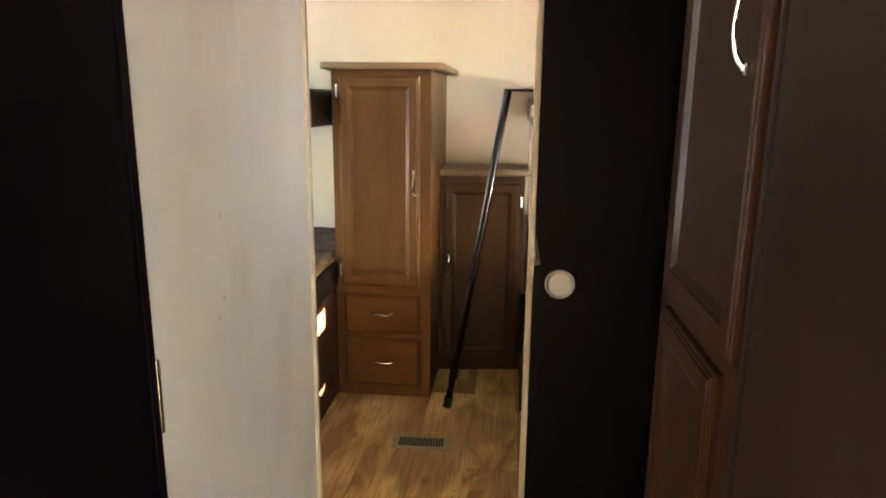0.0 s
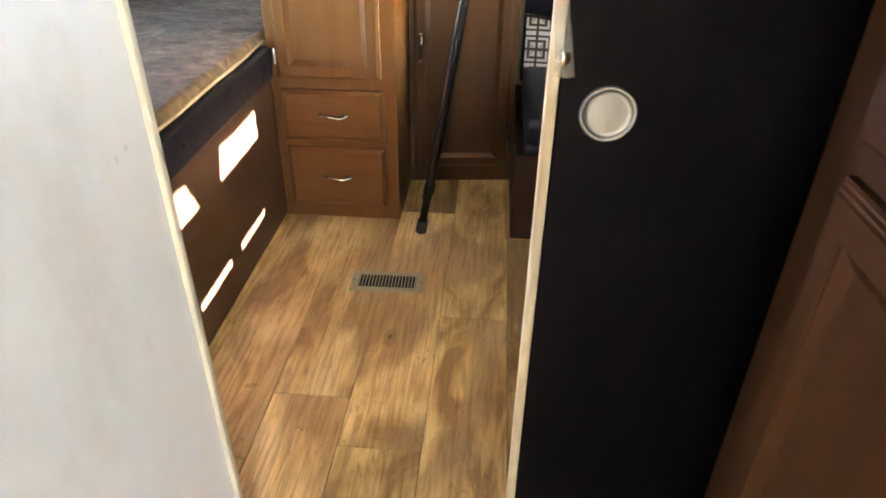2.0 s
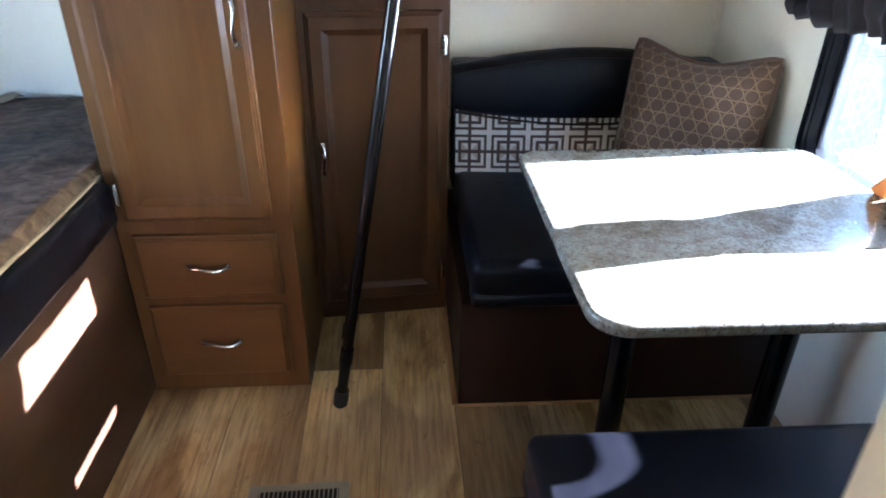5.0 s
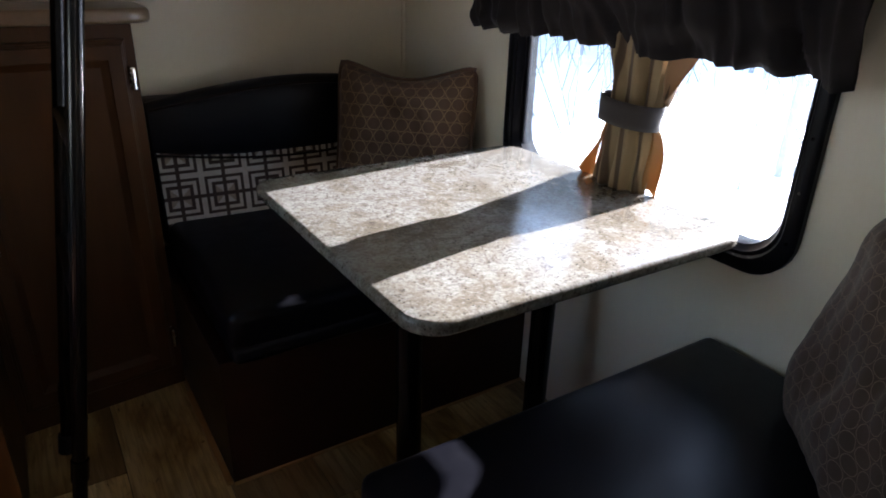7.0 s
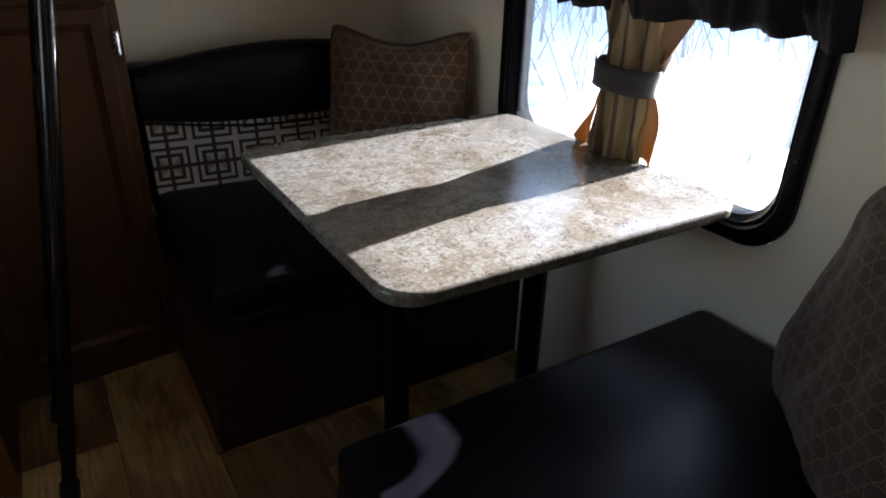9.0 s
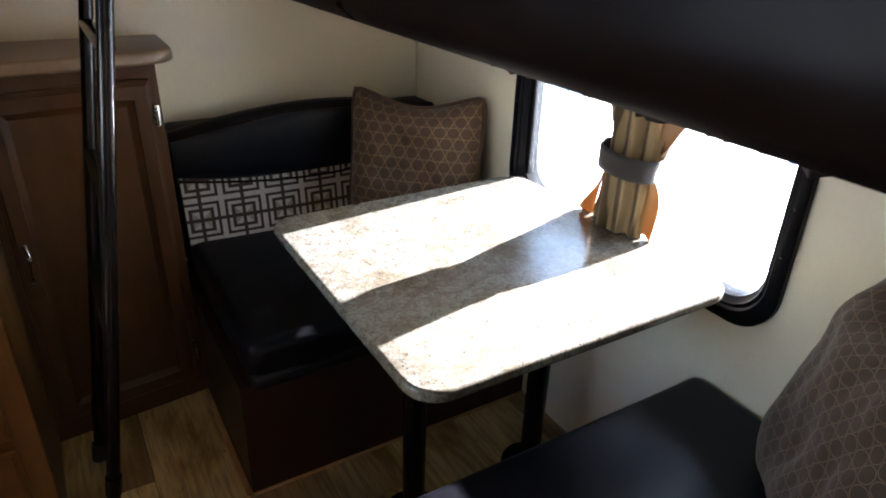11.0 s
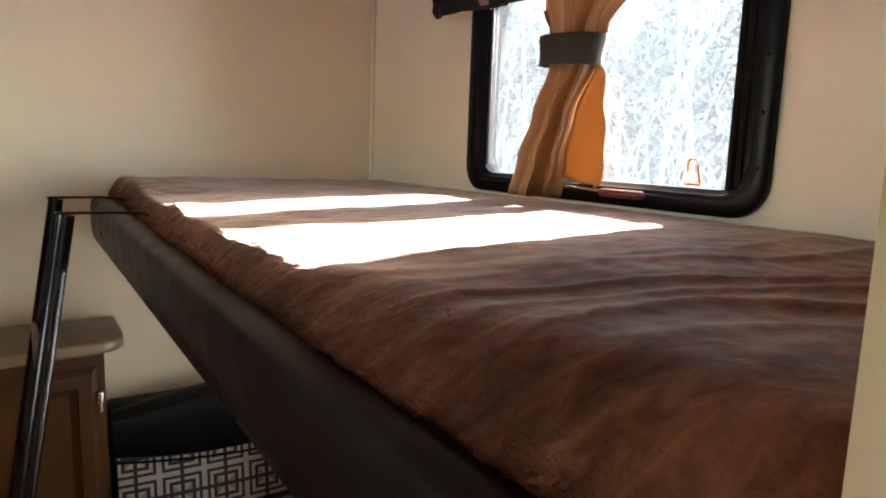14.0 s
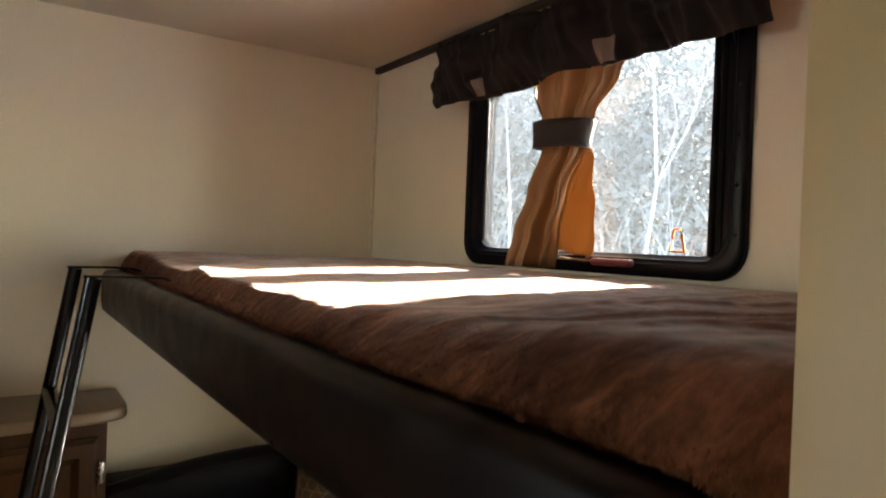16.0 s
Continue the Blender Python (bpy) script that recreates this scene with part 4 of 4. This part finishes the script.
def booth(flip, label):
    """A booth seat; flip mirrors it across the table's middle."""
    def Y(y):
        return y if not flip else NEAR + (Y1 - y)
    NEAR = Y0

    def bx(x0, x1, y0, y1, z0, z1, r=0.0, seg=2, bm=None):
        a, b = sorted((Y(y0), Y(y1)))
        return box(x0, x1, a, b, z0, z1, r, seg, bm)
    xl = 0.502 if not flip else 0.53
    xs = 0.527 if not flip else 0.562
    b = thing("booth_seat", (1.0, Y(3.45), 0), label, "booth seat", "dinette booths")
    yf = 3.064 if not flip else Y1 - 0.68
    part("base", bx(xl, X1 - .002, yf, Y1 - .002, 0, 0.352, .002, 1), "walnut", b, "dark brown wood-grain box")
    bm = bx(xs, X1 - .004, yf - .028, 3.70, 0.353, 0.486, .022 if flip else .032, 4)
    part("seat_cushion", bm, "vinyl", b, "dark brown vinyl seat cushion", True)
    bm = bx(xs, X1 - .004, yf - .034, yf + .05, 0.353, 0.400, .016, 3)
    part("front_roll", bm, "vinyl", b, "rolled vinyl front edge", True)

    if flip:
        return b

    # backrest: key-pattern panel below, arched vinyl roll above
    def pat(u, v):
        x = 0.530 + (X1 - .012 - 0.530) * u
        z = 0.475 + 0.26 * v
        return (x, Y(3.665 + 0.03 * v - .02 * math.sin(math.pi * u)), z)
    bm = surf(24, 8, pat)
    part("lumbar_panel", bm, "lattice", b, "cream and brown key-pattern upholstery", True)

    def roll(u, v):
        x = 0.520 + (X1 - .006 - 0.520) * u
        arch = math.sin(math.pi * u)
        zt = 0.832 + 0.052 * arch
        zb = 0.690 - 0.045 * arch
        a = -math.pi * 0.5 + 2 * math.pi * v
        h = (zt - zb) / 2
        d = 0.052 * (0.55 + 0.45 * min(1, 8 * u * (1 - u)))
        sq = lambda t: math.copysign(abs(t) ** 0.7, t)
        return (x, Y(3.705 - d * sq(math.cos(a))), (zt + zb) / 2 + h * sq(math.sin(a)))
    part("back_roll", surf(40, 24, roll), "vinyl", b, "arched dark vinyl back roll", True)
    welt = [(0.520 + (X1 - .006 - 0.520) * k / 24, Y(3.656), 0.694 - 0.046 * math.sin(math.pi * k / 24)) for k in range(25)]
    part("welt", tube(welt, .004, 8), "vinyl_rail", b, "vinyl welt", True)
    welt = [(0.520 + (X1 - .006 - 0.520) * k / 24, Y(3.665), 0.815 + 0.050 * math.sin(math.pi * k / 24)) for k in range(25)]
    part("welt", tube(welt, .004, 8), "vinyl_rail", b, "", True)
    part("back_board", bx(0.522, X1 - .003, 3.715, Y1 - .003, 0.40, 0.83, .01, 2), "vinyl", b, "", True)
    for x in (0.60, 0.95, 1.30):
        part("stud", tube([(x, Y(yf - .036), .37), (x, Y(yf - .031), .37)], .006, 10), "black_tube", b)
    return b


booth(False, "dinette booth with dark vinyl cushions and key-pattern back")
booth(True, "dinette booth with dark vinyl cushions by the partition")
structure("floor_strip_front", box(0.502, X1 - .002, 3.054, 3.063, 0.0, 0.006, .001, 1), "ply", "thin raw wood edge under the booth front", "trim")
structure("floor_strip", box(0.484, 0.500, 3.062, 3.50, 0.0, 0.012, .002, 1), "ply", "raw wood strip along the booth base", "trim")


def pillow(m, size, mat, label, seed):
    """A square cushion with plump middle and pointed corners; it faces +z of m."""
    half = size / 2

    def face(sign):
        def f(u, v):
            a, b = 2 * u - 1, 2 * v - 1
            pinch = 1 - 0.075 * (a * b) ** 4 - 0.065 * ((1 - a * a) * abs(b) ** 3 + (1 - b * b) * abs(a) ** 3)
            th = 0.085 * ((1 - a ** 4) * (1 - b ** 4)) ** 0.6
            th += (0.016 * noise.noise(Vector((a * 2.5 + seed, b * 2.5, sign))) + 0.007 * noise.noise(Vector((a * 7 + seed, b * 3.5, sign)))) * (1 - a ** 8) * (1 - b ** 8)
            return m @ Vector((a * half * pinch, b * half * pinch - 0.045 * (1 - a * a) ** 1.5 * max(0, b) ** 3, sign * th))
        return f
    p = thing("throw_pillow", m.translation - Vector((0, 0, half)), label, "pillow", "throw pillows")
    bm = surf(36, 36, face(1), uv=True)
    part("front", bm, mat, p, "", True)
    bm = surf(36, 36, face(-1), uv=True)
    for fc in bm.faces:
        fc.normal_flip()
    part("back", bm, mat, p, "", True)
    f = face(1)
    ring = [f(k / 24, 0) for k in range(24)] + [f(1, k / 24) for k in range(24)] + [f(1 - k / 24, 1) for k in range(24)] + [f(0, 1 - k / 24) for k in range(25)]
    part("piping", tube(ring, .009, 8, caps=False), mat, p, "", True)
    return p


# the frame of each pillow: its right, its up and its face
def leaned(centre, right, tilt):
    r = Vector((*right, 0)).normalized()
    face = Vector((r.y, -r.x, 0))
    up = (Vector((0, 0, 1)) * math.cos(radians(tilt)) - face * math.sin(radians(tilt))).normalized()
    face = r.cross(up)
    m = Matrix((r, up, face)).transposed().to_4x4()
    m.translation = centre
    return m


pillow(leaned((1.205, 3.460, 0.722), (0.68, -0.66), 10), 0.44, "pillow", "brown honeycomb-pattern throw pillow propped in the booth corner", 1.0)
pillow(leaned((1.225, 2.025, 0.690), (-0.66, -0.68), 14), 0.47, "pillow_grey", "taupe honeycomb-pattern throw pillow propped on the near booth", 4.0)


# ---------------------------------------------------------------- doorway and hall
def sliding_door():
    d = tagged(thing("door_1", (0.64, 1.675, 0), "dark espresso sliding door standing open with a round flush pull", "door", kind="structure"))
    part("leaf", box(0.4865, 1.10, 1.667, 1.697, 0.012, 2.06, .002, 1), "espresso", d)
    part("edge_strip", box(0.472, 0.486, 1.664, 1.6895, 0.012, 2.06, .003, 2), "strip", d, "cream edge strip, worn", True)
    c = Vector((0.546, 1.667, 1.020))

    def ring(r, y):
        return [(c.x + r * math.cos(a), y, c.z + r * math.sin(a)) for a in [2 * math.pi * k / 40 for k in range(40)]]
    bm = ringed([ring(0.0341, 1.6668), ring(0.0341, 1.6645), ring(0.0326, 1.6630), ring(0.0299, 1.6632), ring(0.0284, 1.6650), ring(0.0268, 1.6660), ring(.022, 1.6658), ring(.004, 1.6654)])
    part("flush_pull", bm, "pull_metal", d, "round satin steel flush pull", True)

    def strap(u, v):
        z = 1.40 - 0.335 * v
        w = 0.005 + 0.011 * v ** 3
        x = 0.469 + 0.021 * max(0, v - .55) / .45 + (u - .5) * 2 * w * 0.7
        return (x, 1.659 - 0.006 * math.sin(v * 3.0) - 0.004 * math.sin(u * 3.14), z)
    s = part("strap", surf(6, 24, strap), "strap", d, "clear vinyl strap", True)
    s.modifiers.new("thick", 'SOLIDIFY').thickness = 0.0015
    part("snap", tube([(0.4865, 1.6560, 1.087), (0.4865, 1.6515, 1.087), (0.4865, 1.648, 1.087)], [.0085, .0080, .003], 14), "nickel", d, "chrome snap button", True)
    part("clip", box(0.4655, 0.4735, 1.652, 1.664, 1.392, 1.416, .003), "white_part", d, "small white strap clip", True)
    return d


sliding_door()


def hall_cabinet():
    c = thing("hall_cabinet", (0.79, 1.05, 0), "tall dark-stained hall cabinet with raised-panel doors", "cabinet")
    xf = 0.748
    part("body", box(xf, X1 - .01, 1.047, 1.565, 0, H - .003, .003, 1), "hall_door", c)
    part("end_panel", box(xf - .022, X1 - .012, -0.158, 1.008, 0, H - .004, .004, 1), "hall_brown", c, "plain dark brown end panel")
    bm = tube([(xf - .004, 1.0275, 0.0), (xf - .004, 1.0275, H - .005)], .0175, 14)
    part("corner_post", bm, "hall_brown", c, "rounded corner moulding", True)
    turn = pose(0, 0, 0, 0, 0, -90)
    for z0, z1 in ((0.09, 1.035), (1.072, 2.10)):
        m = Matrix.Translation((xf, 1.490, z0)) @ turn
        wd = 0.410 if z0 > 1 else 0.345
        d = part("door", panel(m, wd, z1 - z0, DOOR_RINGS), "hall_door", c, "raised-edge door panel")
        if z0 > 1:
            arch_handle(m @ Matrix.Translation((wd - .046, -.020, 0.455)) @ pose(0, 0, 0, 0, 90, 0), 0.12, d, 0.65)
        else:
            arch_handle(m @ Matrix.Translation((wd - .028, -.020, 0.55)) @ pose(0, 0, 0, 0, 90, 0), 0.12, d, 0.65)
    return c


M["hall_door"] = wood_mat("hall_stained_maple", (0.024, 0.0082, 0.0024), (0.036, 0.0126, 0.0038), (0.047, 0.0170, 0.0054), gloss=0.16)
hall_cabinet()


def bath_door():
    d = thing("door_2", (-0.07, 0.68, 0), "dark espresso bathroom door, closed, with a metal latch plate", "door", kind="structure")
    part("leaf", box(-0.090, -0.047, 0.302, 0.995, 0.01, 2.055, .003, 1), "espresso", d)
    part("latch_plate", box(-0.050, -0.042, 1.003, 1.0105, 0.965, 1.075, .002, 2), "nickel", d, "narrow bright latch plate", True)
    return d


bath_door()
structure("door_jamb", box(-0.046, -0.0435, 0.988, 1.003, 0, 2.06), "espresso", "dark edge trim of the bathroom door", "trim")

# ---------------------------------------------------------------- floor register
reg = thing("floor_register", (0.085, 2.74, 0.0), "beige metal floor register with black slots", "floor vent")
rm = Matrix.Translation((0.084, 2.737, 0.0)) @ pose(0, 0, 0, 0, 0, 1.5)
part("plate", box(-.124, .124, -.058, .058, -.003, 0.0035, .002, 1, None, rm), "register", reg)
# no opening here: a black sheet on the plate paints the slots' darkness
part("slot_shade", box(-.098, .098, -.034, .034, 0.0033, 0.0040, 0, 1, None, rm), "hole", reg, "black sheet for the shade in the slots")
for k in range(18):
    x = -.095 + k * .190 / 17
    part("slat", box(x - .0015, x + .0015, -.034, .034, .0038, .0062, .0006, 1, None, rm), "register", reg)
for s in (-1, 1):
    part("screw", tube([rm @ Vector((s * .115, 0, .003)), rm @ Vector((s * .115, 0, .0052))], .003, 8), "nickel", reg)

# ---------------------------------------------------------------- outside
def land(u, v):
    a, c = 2 * u - 1, 2 * v - 1
    x, y = 300 * a * abs(a), 300 * c * abs(c)
    return (x, y, -0.85 + 0.4 * noise.noise(Vector((x * .08, y * .08, 0))) * min(1, max(0, math.hypot(x, y) - 6) / 8))


structure("ground", surf(110, 110, land), "ground", "pale frosty ground outside the windows", "ground", True)
rnd = random.Random(11)


def grow(bm, p, d, length, r, depth, tips):
    n = 4
    pts, rad = [p.copy()], [r]
    for k in range(n):
        d = (d + Vector((rnd.uniform(-.16, .16), rnd.uniform(-.16, .16), rnd.uniform(-.05, .12)))).normalized()
        p = p + d * (length / n)
        pts.append(p.copy())
        rad.append(r * (1 - 0.55 * (k + 1) / n))
        if depth > 0 and k >= (1 if depth == 3 else 0):
            for _ in range(2 if depth > 1 else 2):
                side = Vector((rnd.uniform(-1, 1), rnd.uniform(-1, 1), rnd.uniform(-.2, .8))).normalized()
                grow(bm, p, (d * .6 + side * .8).normalized(), length * rnd.uniform(.42, .6), rad[-1] * .6, depth - 1, tips)
    tube(pts, rad, 5 if depth > 1 else 3, bm, caps=False)
    tips.append(p)


def tree(x, y, h):
    z = -1.0
    t = thing("tree", (x, y, z), "bare winter tree with grey bark and sparse twigs", "tree", "trees outside")
    bm, tips = bmesh.new(), []
    grow(bm, Vector((x, y, z)), Vector((rnd.uniform(-.08, .08), rnd.uniform(-.08, .08), 1)), h, h * .0055, 3, tips)
    part("trunk", bm, "bark", t)
    vs, fs = [], []
    for p in tips:
        for _ in range(5):
            c = p + Vector((rnd.gauss(0, .3), rnd.gauss(0, .3), rnd.gauss(0, .3)))
            a = Vector((rnd.uniform(-1, 1), rnd.uniform(-1, 1), rnd.uniform(-1, 1))) * .05
            b = Vector((rnd.uniform(-1, 1), rnd.uniform(-1, 1), rnd.uniform(-1, 1))) * .035
            i = len(vs)
            vs += [c - a, c + b, c + a, c - b]
            fs.append((i, i + 1, i + 2, i + 3))
    me = bpy.data.meshes.new("crown")
    me.from_pydata(vs, [], fs)
    me.materials.append(M["leaf"])
    under(new("crown", me), t)


for k in range(16):
    x = 7 + k * 1.5 + rnd.uniform(-.5, .5)
    s = 0.55 + 1.0 * ((k * 0.618) % 1.0)
    tree(x, 1.7 + s * x, rnd.uniform(6, 11))

# brush: a thicket of thin stems behind the trees
bm = bmesh.new()
for k in range(420):
    x = rnd.uniform(6, 26)
    s = rnd.uniform(0.42, 1.75)
    p = Vector((x, 1.7 + s * x, -1.0))
    h = rnd.uniform(1.5, 5.0)
    lean = Vector((rnd.uniform(-.5, .5), rnd.uniform(-.5, .5), 1)).normalized()
    pts = [p + lean * h * q + Vector((rnd.uniform(-.2, .2), rnd.uniform(-.2, .2), 0)) * q for q in (0, .35, .7, 1)]
    tube(pts, [.016, .012, .008, .003], 3, bm, caps=False)
tagged(mesh_ob("brush", bm, "bark"), "thicket of bare grey stems behind the trees", "brush", kind="stuff")
# far evergreen mass
vs, fs = [], []
for k in range(110000):
    s = rnd.uniform(0.35, 2.0)
    x = rnd.uniform(24, 34)
    z = rnd.random() ** 1.4 * 13 - 1
    c = Vector((x, 1.7 + s * x, z)) + Vector((rnd.gauss(0, .5), rnd.gauss(0, .5), rnd.gauss(0, .4)))
    if noise.noise(c * 0.35) < -0.5 + 0.03 * (z - 8):
        continue
    a = Vector((rnd.uniform(-1, 1), rnd.uniform(-1, 1), rnd.uniform(-1, 1))) * .25
    b = Vector((rnd.uniform(-1, 1), rnd.uniform(-1, 1), rnd.uniform(-1, 1))) * .17
    i = len(vs)
    vs += [c - a, c + b, c + a, c - b]
    fs.append((i, i + 1, i + 2, i + 3))
me = bpy.data.meshes.new("far_woods")
me.from_pydata(vs, [], fs)
me.materials.append(M["leaf"])
tagged(new("far_woods", me), "hazy wood edge beyond the bare trees", "woods", kind="stuff")

# ---------------------------------------------------------------- floor planks
floor = tagged(new("floor"), "warm brown wood-look vinyl plank floor", "floor", kind="structure")
PITCH = 0.2125
START = -0.145 - 6 * PITCH
prnd = random.Random(5)
JOINTS = {4: 2.486, 5: 1.96, 6: 2.186, 7: 2.02, 8: 2.564, 9: 2.10}       # where a plank ends, by strip
for i in range(14):
    xa, xb = max(X0, START + i * PITCH), min(X1, START + (i + 1) * PITCH)
    if xb - xa < 0.02:
        continue
    j = JOINTS.get(i, 1.9 + prnd.random() * 1.1)
    cuts = sorted({-4.0, Y1, *[c for c in [j + 1.22 * k for k in range(-6, 3)] if -3.95 < c < Y1 - .05]})
    for ya, yb in zip(cuts, cuts[1:]):
        bm = box(xa + .0008, xb - .0008, ya + .0010, yb - .0010, -0.006, 0.0, .0010, 1)
        part("plank", bm, "plank", floor)
